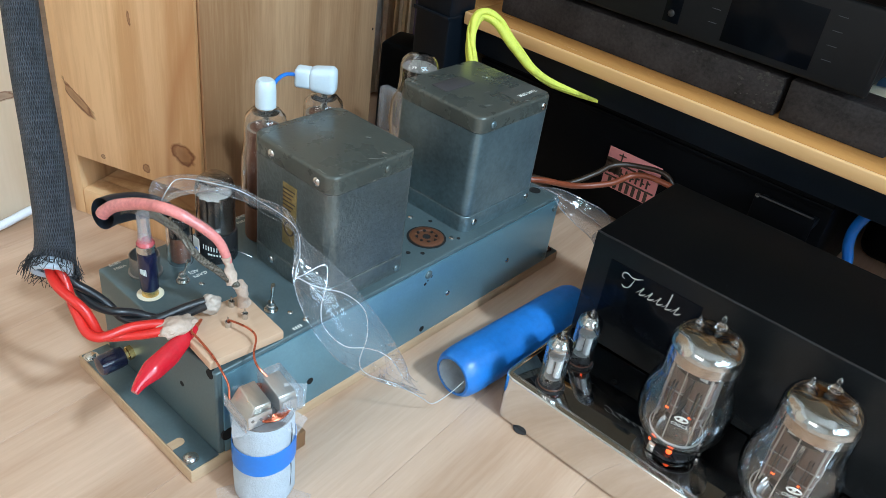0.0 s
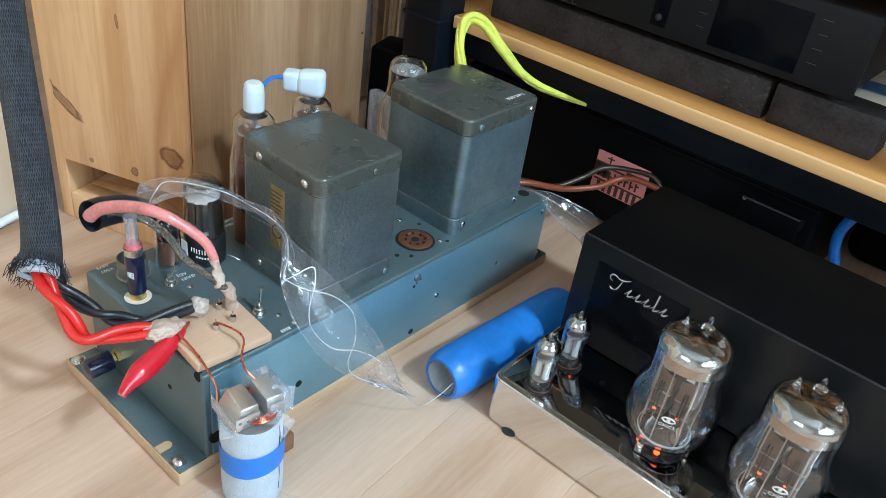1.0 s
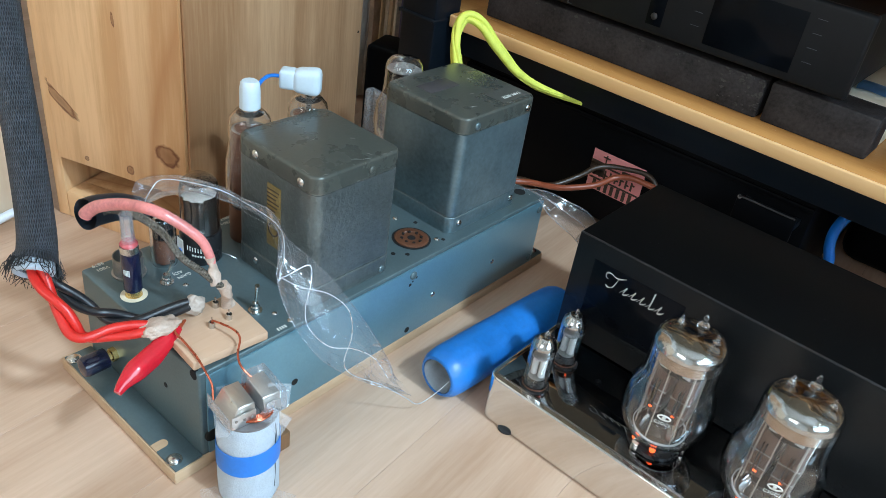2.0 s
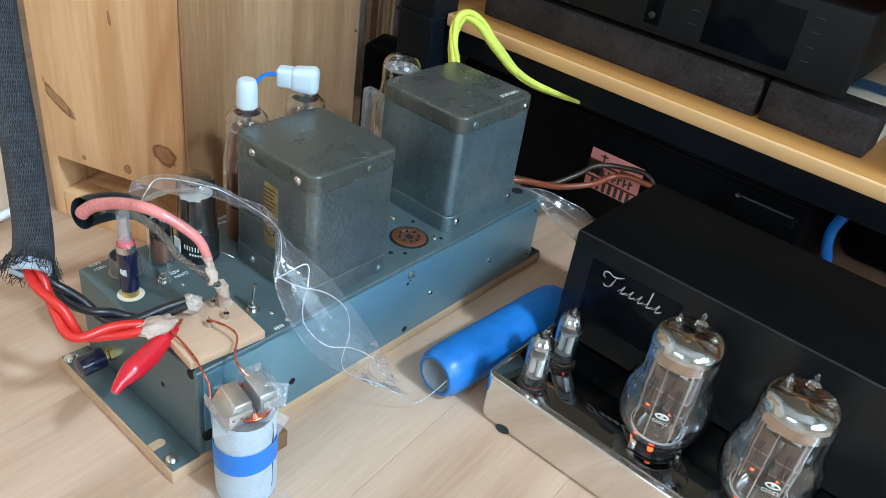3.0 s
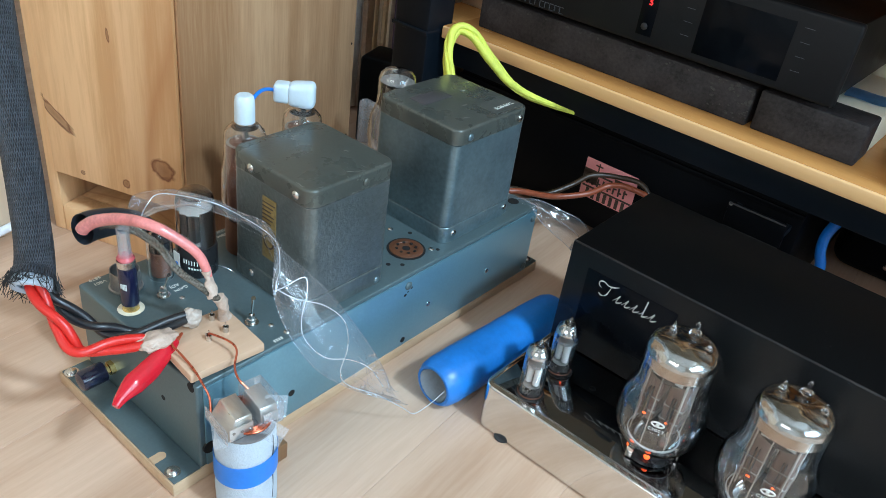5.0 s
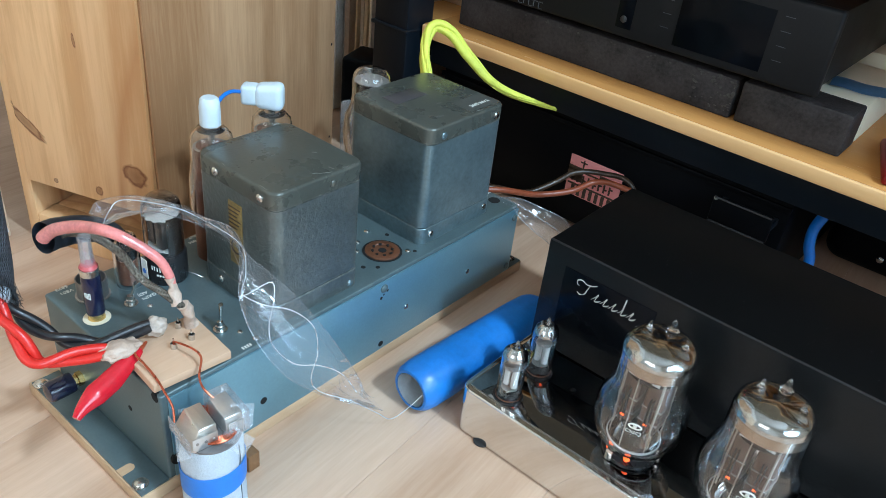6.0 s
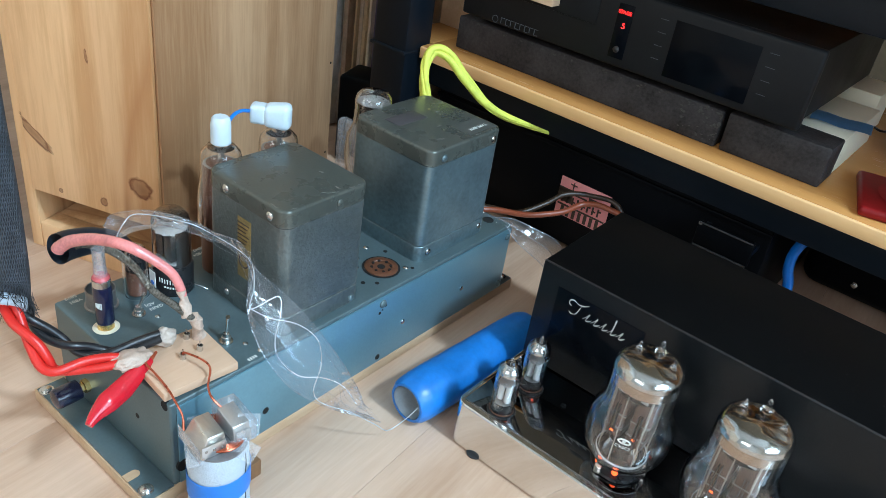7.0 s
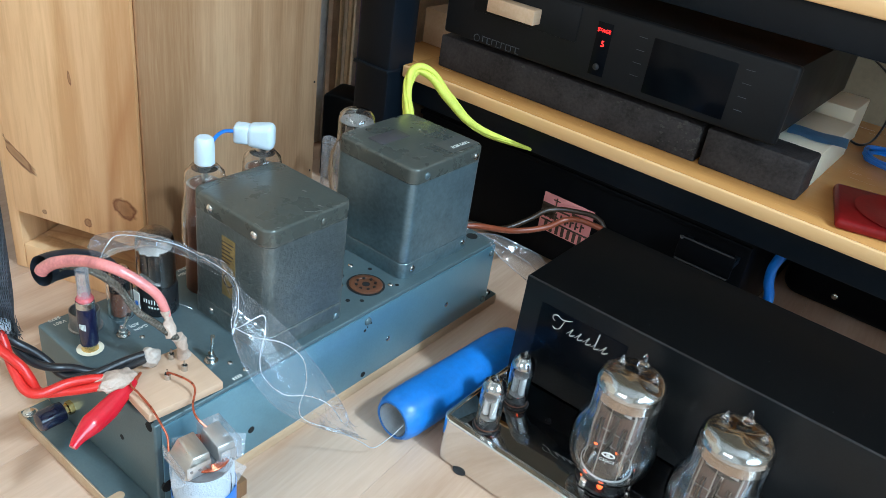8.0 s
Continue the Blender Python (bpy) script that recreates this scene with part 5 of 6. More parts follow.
def twisted_leads():
    red = [(-0.1070, -0.0275, 0.1530), (-0.1050, -0.0285, 0.1475), (-0.0910, -0.0295, 0.1375), (-0.0750, -0.0280, 0.1275), (-0.0615, -0.0245, 0.1140), (-0.0535, -0.0045, 0.1125), (-0.0450, 0.0170, 0.1105), (-0.0385, 0.0280, 0.1090)]
    black = [(-0.1060, -0.0210, 0.1510), (-0.1045, -0.0215, 0.1445), (-0.0920, -0.0180, 0.1310), (-0.0770, -0.0080, 0.1195), (-0.0665, 0.0020, 0.1135), (-0.0560, 0.0195, 0.1105), (-0.0455, 0.0475, 0.1160)]
    for centre, mat, r, colour, turns in ((red, M_RED, 0.0033, "red", 1.6), (black, M_WIRE_BLACK, 0.0031, "black", 1.8)):
        line = spline(centre, 6)
        for phase in (0.9, 0.9 + math.pi):
            pts = []
            for i, q in enumerate(line):
                f = i / (len(line) - 1)
                d = (line[min(i + 1, len(line) - 1)] - line[max(i - 1, 0)]).normalized()
                side = d.cross(Vector((0, 0, 1))).normalized()
                up = side.cross(d)
                a = phase + f * turns * 2 * math.pi
                k = r * (0.98 - 0.35 * max(0, f - 0.8) * 5)
                pts.append(q + side * (k * math.cos(a)) + up * (k * math.sin(a)))
            tagged(part(colour + "_lead", tube(pts, r, 14, 3), mat), "thick " + colour + " insulated lead, twisted with its pair", "lead", colour + " leads from the sleeve")
    lump("putty_lump", (-0.0420, 0.0215, 0.1105), (0.0088, 0.0140, 0.0052), M_PUTTY, seed=1, label="rough beige putty holding the red leads on the board", category="putty")
    lump("putty_lump", (-0.0455, 0.0520, 0.1130), (0.0066, 0.0078, 0.0068), M_PUTTY_GREY, seed=2, label="grey putty over the black leads on the board", category="putty")
    for pts, radii, label in (
        ([(-0.0462, 0.0668, 0.1480), (-0.0430, 0.0665, 0.1390), (-0.0385, 0.0660, 0.1290)], [0.0042, 0.0036, 0.0042, 0.0048], "beige putty wrap round the pink cable's end"),
        ([(-0.0345, 0.0685, 0.1300), (-0.0350, 0.0715, 0.1220), (-0.0385, 0.0745, 0.1120), (-0.0405, 0.0765, 0.1042)], [0.0045, 0.0048, 0.0046, 0.0062], "beige putty fixing the screened cable to the board"),
    ):
        bm = tube(pts, radii, 20, 10, flat=0.8)
        for v in bm.verts:
            v.co += Vector((1, 0.6, 0.3)) * 0.0022 * noise.noise(v.co * 190) + Vector((0.3, -0.5, 0.6)) * 0.0012 * noise.noise(v.co * 420)
            v.co.z = max(v.co.z, ZT + 0.0122)
        tagged(part("putty_lump", bm, M_PUTTY), label, "putty")


twisted_leads()


def braided_cable():
    t = thing("braided_cable", (-0.108, -0.026, 0.150), "thick black braided cable sleeve with a frayed end", "cable")
    line = [(-0.1050, -0.0290, 0.1500), (-0.1125, -0.0225, 0.1570), (-0.121, -0.017, 0.177), (-0.141, -0.008, 0.220), (-0.164, 0.001, 0.261), (-0.184, 0.010, 0.299), (-0.207, 0.021, 0.341), (-0.26, 0.05, 0.46), (-0.33, 0.09, 0.66), (-0.36, 0.11, 0.85), (-0.385, 0.118, 0.962), (-0.42, 0.135, 0.958)]
    part("sleeve", tube(line, [0.0150, 0.0128, 0.0120, 0.0118, 0.0116, 0.0113, 0.0110, 0.0110, 0.011, 0.011, 0.011, 0.011], 28, 8, caps=False), M_BRAID, t)
    ax = (Vector(line[1]) - Vector(line[0])).normalized()
    q = Matrix.Translation(line[0]) @ ax.to_track_quat("Z", "Y").to_matrix().to_4x4()
    part("inner_sleeve", lathe([(0.0092, -0.0040), (0.0108, -0.0066), (0.0128, -0.0058), (0.0134, -0.0030), (0.0120, 0.004), (0.0100, 0.004)], seg=28, m=q, cap=False), M_TISSUE, t, "white padded inner sleeve")
    part("filling", lathe([(0.0096, -0.0020), (0.006, -0.0030), (0.0001, -0.0034)], seg=24, m=q), M_PAPER, t)
    bm = bmesh.new()
    rnd = random.Random(7)
    for k in range(150):
        a = rnd.uniform(0, 2 * math.pi)
        r = rnd.uniform(0.0135, 0.0155)
        p0 = q @ Vector((r * math.cos(a), r * math.sin(a), rnd.uniform(0.0, 0.006)))
        p1 = q @ Vector(((r + 0.0025) * math.cos(a + rnd.uniform(-0.2, 0.2)), (r + 0.0025) * math.sin(a), -rnd.uniform(0.001, 0.006)))
        p2 = q @ Vector(((r + rnd.uniform(0, 0.006)) * math.cos(a + rnd.uniform(-0.4, 0.4)), (r + rnd.uniform(0, 0.006)) * math.sin(a), -rnd.uniform(0.002, 0.012)))
        tube([p0, p1, p2], 0.00022, 4, 3, bm=bm, caps=False)
    tagged(part("fray", bm, M_FRAY, t, "frayed black fibre ends"), kind="stuff")


braided_cable()
tagged(part("pink_cable", tube([(-0.131, 0.021, 0.158), (-0.129, 0.022, 0.161), (-0.121, 0.027, 0.168), (-0.100, 0.035, 0.177), (-0.075, 0.042, 0.182), (-0.062, 0.053, 0.174), (-0.052, 0.063, 0.162), (-0.0475, 0.0668, 0.150), (-0.0445, 0.0668, 0.1435)], [0.0050, 0.0050, 0.0048, 0.0044, 0.0041, 0.0038, 0.0036, 0.0034, 0.0030], 18, 8), M_PINK), "thick pink translucent insulated cable arching over the chassis", "cable")
tagged(part("shielded_cable", tube([(-0.134, 0.030, 0.153), (-0.129, 0.039, 0.157), (-0.107, 0.046, 0.161), (-0.083, 0.052, 0.156), (-0.061, 0.053, 0.146), (-0.048, 0.060, 0.138), (-0.039, 0.065, 0.132), (-0.0340, 0.068, 0.1275)], [0.0031, 0.0033, 0.0031, 0.0029, 0.0027, 0.0027, 0.0031, 0.0027], 16, 8), M_SHIELD), "braided metal screened cable beside the pink one", "cable")


def shrink_sleeve():
    t = thing("shrink_sleeve", (-0.14, 0.05, 0.15), "dark blue-black shrink sleeve round two cables", "sleeve")
    bm = tube([(-0.180, 0.125, 0.020), (-0.178, 0.112, 0.070), (-0.166, 0.092, 0.115), (-0.152, 0.062, 0.140), (-0.141, 0.036, 0.152), (-0.133, 0.022, 0.157)], [0.007, 0.008, 0.009, 0.0105, 0.0115, 0.0118], 24, 8, flat=0.72, caps=False)
    bmesh.ops.solidify(bm, geom=bm.faces[:], thickness=0.0011)
    part("sleeve", bm, M_SHRINK, t)
    part("cable_tail", tube([(-0.185, 0.16, 0.004), (-0.182, 0.14, 0.006), (-0.180, 0.125, 0.020), (-0.178, 0.112, 0.060)], 0.005, 12), M_WIRE_BLACK, t)


shrink_sleeve()


def clip():
    t = thing("test_clip", (-0.03, 0.005, 0.10), "test clip with a glossy red vinyl boot, hanging from the board", "clip")
    pts = [(-0.0370, 0.033, 0.1075), (-0.0350, 0.024, 0.1045), (-0.031, 0.008, 0.099), (-0.028, -0.006, 0.0962), (-0.025, -0.0165, 0.0935), (-0.0220, -0.0235, 0.0905)]
    part("boot", tube(pts, [0.0030, 0.0058, 0.0078, 0.0078, 0.0048, 0.0028], 20, 8, flat=0.85), M_RED_BOOT, t)
    part("jaw", tube([(-0.040, 0.040, 0.1085), (-0.0370, 0.033, 0.1075), (-0.036, 0.028, 0.1060)], [0.0010, 0.0022, 0.0028], 10), M_COPPER, t, "copper jaw")


clip()
for pts in ([(-0.0386, 0.0324, 0.109), (-0.0313, 0.0265, 0.1105), (-0.0224, 0.0267, 0.1085), (-0.013, 0.0267, 0.1065), (-0.002, 0.0251, 0.1062), (0.0065, 0.024, 0.103), (0.0143, 0.0241, 0.095), (0.0195, 0.0211, 0.0865)], [(-0.0260, 0.0526, 0.1085), (-0.0242, 0.0530, 0.1110), (-0.007, 0.056, 0.1135), (0.002, 0.056, 0.111), (0.009, 0.049, 0.104), (0.018, 0.046, 0.100), (0.028, 0.050, 0.092)]):
    tagged(part("copper_wire", tube(pts, 0.0008, 8, 8), M_COPPER), "thin enamelled copper wire from the board to the coil", "wire", "copper wires")


# Wrapped coil with a small core transformer on top
BX, BY = 0.0350, 0.0380


def wrapped_coil():
    t = thing("wrapped_coil", (BX, BY, 0), "white wrapped cylinder with a blue tape band, on the floor", "coil")
    bm = lathe([(0.0205, 0.0005), (0.0214, 0.002), (0.0215, 0.012), (0.0216, 0.024), (0.0216, 0.036), (0.0216, 0.048), (0.0215, 0.060), (0.0214, 0.074), (0.0206, 0.0775)], (BX, BY, 0), 48)
    for v in bm.verts:
        d = Vector((v.co.x - BX, v.co.y - BY, 0)).normalized()
        v.co += d * (0.0009 * noise.noise(v.co * 90) + 0.0005 * noise.noise(v.co * 260))
    part("wrap", bm, M_TISSUE, t, "white fibrous wrap")
    bm = lathe([(0.0222, 0.0352), (0.0225, 0.0355), (0.0225, 0.0455), (0.0225, 0.0549), (0.0222, 0.0552)], (BX, BY, 0), 64, cap=False)
    for v in bm.verts:
        v.co.z += 0.10 * ((v.co.x - BX) * 0.75 + (v.co.y - BY) * 0.65) + 0.0006 * noise.noise(v.co * 70)
    part("tape_band", bm, M_BLUE_BAND, t, "bright blue tape band")
    part("bobbin_end", lathe([(0.0206, 0.0776), (0.0206, 0.0792), (0.0001, 0.0794)], (BX, BY, 0), 40), M_GREY_TOP, t, "grey bobbin end")
    m = Matrix.Translation((BX - 0.0015, BY + 0.001, 0.0794)) @ Matrix.Rotation(radians(-8), 4, "Z")

    def local(bm2):
        bmesh.ops.transform(bm2, matrix=m, verts=bm2.verts[:])
        return bm2

    # near half: bare laminations with a slanted back; far half: the same under a clear plastic cover
    for s in (-1, 1):
        y0, y1 = (0.0050, 0.0180) if s > 0 else (-0.0205, -0.0010)
        bm = boxed(-0.0140, 0.0140, y0, y1, 0.0002, 0.0160)
        for v in bm.verts:
            if v.co.z > 0.01:
                v.co.x *= 0.80
                v.co.y += 0.0075 if s < 0 and v.co.y < -0.01 else 0.0
                v.co.z -= 0.0015 if v.co.x > 0 else 0.0
        bmesh.ops.bevel(bm, geom=bm.edges[:], offset=0.0009, segments=2, affect="EDGES", profile=0.5)
        core = part("core", local(bm), M_LAMINATE, t, "bright stacked core half")
        part("end_plate", local(boxed(0.0141, 0.0148, y0 + 0.001, y1 - 0.001, 0.0006, 0.0115, bevel=0.0002)), M_INNER, core, "bluish bright end plate")
        for hy in ((0.0080, 0.0150) if s > 0 else (-0.0165, -0.0105, -0.0045)):
            part("rivet", local(lathe([(0.0011, 0.0), (0.0011, 0.0005), (0.0001, 0.0007)], seg=12, m=axes((0.0148, hy, 0.0045 - 0.18 * hy), (0, 1, 0), (0, 0, 1)))), M_DULL, core)
        if s > 0:
            part("clear_cover", local(boxed(-0.0155, 0.0165, y0 - 0.002, y1 + 0.003, 0.0004, 0.0190, bevel=0.0012)), M_CLEAR_BLOCK, core, "clear plastic cover")
        else:
            part("core_tape", local(boxed(-0.0150, 0.0160, y0 - 0.0016, y0 - 0.0010, 0.0004, 0.0120, bevel=0.0002)), M_CLEAR_TAPE, core)
    bm = bmesh.new()
    for k in range(7):
        r = 0.0120 + 0.0011 * k
        tube([(r * math.cos(w), 0.0015 + r * 0.9 * math.sin(w), 0.0014 + 0.0003 * k) for w in (-1.0, -0.6, -0.2, 0.2, 0.6)], 0.0008, 6, 4, bm=bm)
        tube([(-r * math.cos(w), 0.0015 + r * 0.9 * math.sin(w), 0.0014 + 0.0003 * k) for w in (-0.6, -0.2, 0.2, 0.6)], 0.0008, 6, 4, bm=bm)
    part("winding", local(bm), M_COPPER, t, "copper winding")
    rnd = random.Random(3)
    for x, y, z, w, h, turn, tip in ((BX + 0.020, BY + 0.006, 0.080, 0.020, 0.014, 20, 25), (BX - 0.006, BY - 0.016, 0.077, 0.030, 0.012, -30, 10), (BX + 0.010, BY + 0.018, 0.088, 0.016, 0.016, 60, 60), (BX - 0.020, BY - 0.004, 0.080, 0.014, 0.014, 80, 70)):
        bm = boxed(-w / 2, w / 2, -h / 2, h / 2, 0, 0.0003)
        bmesh.ops.transform(bm, matrix=pose(x, y, z, tip, 12, turn), verts=bm.verts[:])
        part("clear_tape", bm, M_CLEAR_TAPE, t, "loose clear tape")
    for x, y, turn in ((BX + 0.016, BY - 0.014, 35), (BX + 0.024, BY + 0.004, 20), (BX - 0.004, BY - 0.021, 60)):
        bm = boxed(-0.014, 0.014, -0.008, 0.008, 0.0, 0.0004)
        bmesh.ops.transform(bm, matrix=pose(x, y, 0.003, 14, -8, turn), verts=bm.verts[:])
        part("clear_tape", bm, M_FILM, t, "loose clear tape")
    bm = tube([(BX + 0.0217 * math.cos(a), BY + 0.0217 * math.sin(a), z) for a, z in ((0.35, 0.0755), (0.40, 0.064), (0.32, 0.050), (0.38, 0.030), (0.34, 0.012))], 0.0004, 6)
    part("seam", bm, M_DIM_PRINT, t)


wrapped_coil()
tagged(part("wood_offcut", boxed(0.0150, 0.0255, 0.074, 0.0845, 0.0, 0.0165, bevel=0.0006), M_OFFCUT), "small brown wood offcut beside the coil", "offcut")


# Blue taped tube lying on the floor
def blue_tube():
    t = thing("taped_tube", (0.068, 0.29, 0), "blue vinyl-taped hollow tube lying on the floor", "tube")
    a, b = Vector((0.0635, 0.212, 0.0232)), Vector((0.0740, 0.384, 0.0232))
    q = Matrix.Translation(a) @ (b - a).to_track_quat("Z", "Y").to_matrix().to_4x4()
    L = (b - a).length
    prof = [(0.0158, 0.010), (0.0162, 0.0), (0.0185, 0.0002), (0.0215, 0.005), (0.0228, 0.014)]
    prof += [(0.0230 + 0.00005 * ((k // 2) % 2), 0.014 + (L - 0.03) * (k // 2 + (k % 2) * 0.97) / 8.5) for k in range(1, 17)]
    prof += [(0.0222, L - 0.007), (0.0200, L - 0.001), (0.015, L)]
    bm = lathe(prof, seg=48, m=q, cap=False)
    for v in bm.verts:
        v.co.z = max(v.co.z + 0.0003 * noise.noise(v.co * 38) + 0.0003 * noise.noise(v.co * 120), 0.0003)
    part("tape_wrap", bm, M_BLUE_TAPE, t, "overlapping blue vinyl tape")
    part("metal_core", lathe([(0.0160, 0.0005), (0.0160, L - 0.004), (0.0152, L - 0.004), (0.0152, 0.0005)], seg=36, m=q, cap=False), M_TUBE_INNER, t, "bright metal inner tube")
    # Black disc set in the bore in place of its deep shade
    part("end_disc", lathe([(0.0150, 0.13), (0.0001, 0.1301)], seg=36, m=q), M_HOLE, t)
    part("end_disc", lathe([(0.0150, L - 0.001), (0.0001, L - 0.001)], seg=36, m=q), M_GREY_TOP, t)


blue_tube()


# Clear film draped from the valve over the chassis to the tube, with thin wires inside
def sheet(edge_a, edge_b, bulge, n=10, seed=0):
    a, b = spline(edge_a, 8), spline(edge_b, 8)
    m = 70
    bm = bmesh.new()
    rows = []
    for i in range(m + 1):
        f = i / m
        pa, pb = a[round(f * (len(a) - 1))], b[round(f * (len(b) - 1))]
        row = []
        for j in range(n + 1):
            g = j / n
            p = pa.lerp(pb, g)
            p = p + Vector((0.3, -0.4, 0.85)) * (bulge * math.sin(math.pi * g) + 0.0022 * noise.noise(p * 90 + Vector((seed, 0, 0))))
            row.append(bm.verts.new(p))
        rows.append(row)
    for r0, r1 in zip(rows, rows[1:]):
        for j in range(n):
            bm.faces.new((r0[j], r0[j + 1], r1[j + 1], r1[j]))
    return bm


BAG_A = [(-0.119, 0.052, 0.172), (-0.121, 0.059, 0.179), (-0.105, 0.075, 0.185), (-0.088, 0.089, 0.184), (-0.071, 0.104, 0.175), (-0.046, 0.119, 0.169), (-0.025, 0.118, 0.156), (-0.006, 0.124, 0.146), (0.015, 0.134, 0.128), (0.039, 0.147, 0.096), (0.052, 0.160, 0.063), (0.057, 0.164, 0.045)]
BAG_B = [(-0.107, 0.049, 0.167), (-0.095, 0.063, 0.176), (-0.085, 0.082, 0.178), (-0.068, 0.099, 0.172), (-0.044, 0.114, 0.165), (-0.024, 0.113, 0.154), (-0.011, 0.098, 0.138), (0.007, 0.096, 0.112), (0.028, 0.106, 0.083), (0.040, 0.126, 0.061), (0.052, 0.146, 0.046), (0.068, 0.174, 0.029)]
t = thing("plastic_film", (0.05, 0.15, 0.03), "crumpled clear plastic film draped from valve to floor", "plastic film")
part("film_sheet", sheet(BAG_A, BAG_B, 0.009), M_FILM, t)
part("film_sheet", sheet(BAG_A, BAG_B, -0.008, seed=4), M_FILM, t)
part("film_edge", tube(BAG_A, 0.0004, 6, 8), M_FILM, t, "folded film edge")
part("film_edge", tube(BAG_B, 0.0004, 6, 8), M_FILM, t, "folded film edge")
for g, swing in ((0.28, 0.004), (0.55, -0.005), (0.78, 0.003)):
    crease = [tuple(p * (1 - g) + q * g + swing * math.sin(2.1 * k + 9 * g) for p, q in zip(a, b)) for k, (a, b) in enumerate(zip(BAG_A, BAG_B))]
    part("film_crease", tube(crease, 0.00022, 5, 8), M_FILM, t, "sharp crease in the film")
for pts in ([(-0.008, 0.099, 0.138), (0.005, 0.107, 0.133), (0.018, 0.123, 0.127), (0.031, 0.132, 0.115), (0.038, 0.130, 0.096), (0.038, 0.124, 0.074), (0.043, 0.129, 0.061), (0.054, 0.151, 0.045), (0.065, 0.171, 0.026), (0.068, 0.185, 0.012), (0.073, 0.200, 0.018), (0.076, 0.213, 0.026)],
            [(-0.113, 0.055, 0.160), (-0.108, 0.060, 0.176), (-0.104, 0.070, 0.184), (-0.081, 0.092, 0.181), (-0.066, 0.105, 0.174), (-0.035, 0.118, 0.161), (-0.019, 0.111, 0.147), (-0.008, 0.099, 0.138), (-0.001, 0.119, 0.144), (0.006, 0.116, 0.134), (0.010, 0.108, 0.116), (0.017, 0.106, 0.103), (0.031, 0.114, 0.090), (0.042, 0.130, 0.086), (0.050, 0.145, 0.073), (0.056, 0.155, 0.053)]):
    part("thin_wire", tube(pts, 0.00040, 8, 8), M_GREY_WIRE, t, "thin bright wire inside the film")
t = thing("plastic_film", (0.03, 0.44, 0.01), "clear crinkled plastic film hanging off the chassis end", "plastic film")
END_A = [(-0.02, 0.425, 0.098), (0.003, 0.432, 0.104), (0.025, 0.444, 0.098), (0.047, 0.463, 0.083), (0.062, 0.48, 0.040), (0.066, 0.485, 0.004)]
END_B = [(0.002, 0.425, 0.097), (0.014, 0.424, 0.088), (0.028, 0.432, 0.076), (0.046, 0.446, 0.058), (0.058, 0.455, 0.030), (0.060, 0.458, 0.004)]
part("film_sheet", sheet(END_A, END_B, 0.004, seed=2), M_FILM, t)
part("film_sheet", sheet(END_A, END_B, -0.003, seed=8), M_FILM, t)
for pts in (END_A, END_B, [(a[0] * 0.45 + b[0] * 0.55, a[1] * 0.45 + b[1] * 0.55, a[2] * 0.45 + b[2] * 0.55 + 0.004) for a, b in zip(END_A, END_B)]):
    part("film_edge", tube(pts, 0.0005, 6, 8), M_CLEAR_TAPE, t, "folded film edge")


# Valve amplifier with a black cover and chrome chassis
AF = 0.3345
DECK = 0.0385
# Scales amplifier and valves by 0.98 about the camera, feet standing on the floor
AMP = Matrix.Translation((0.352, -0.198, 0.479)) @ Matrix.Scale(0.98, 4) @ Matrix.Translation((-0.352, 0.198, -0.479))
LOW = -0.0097


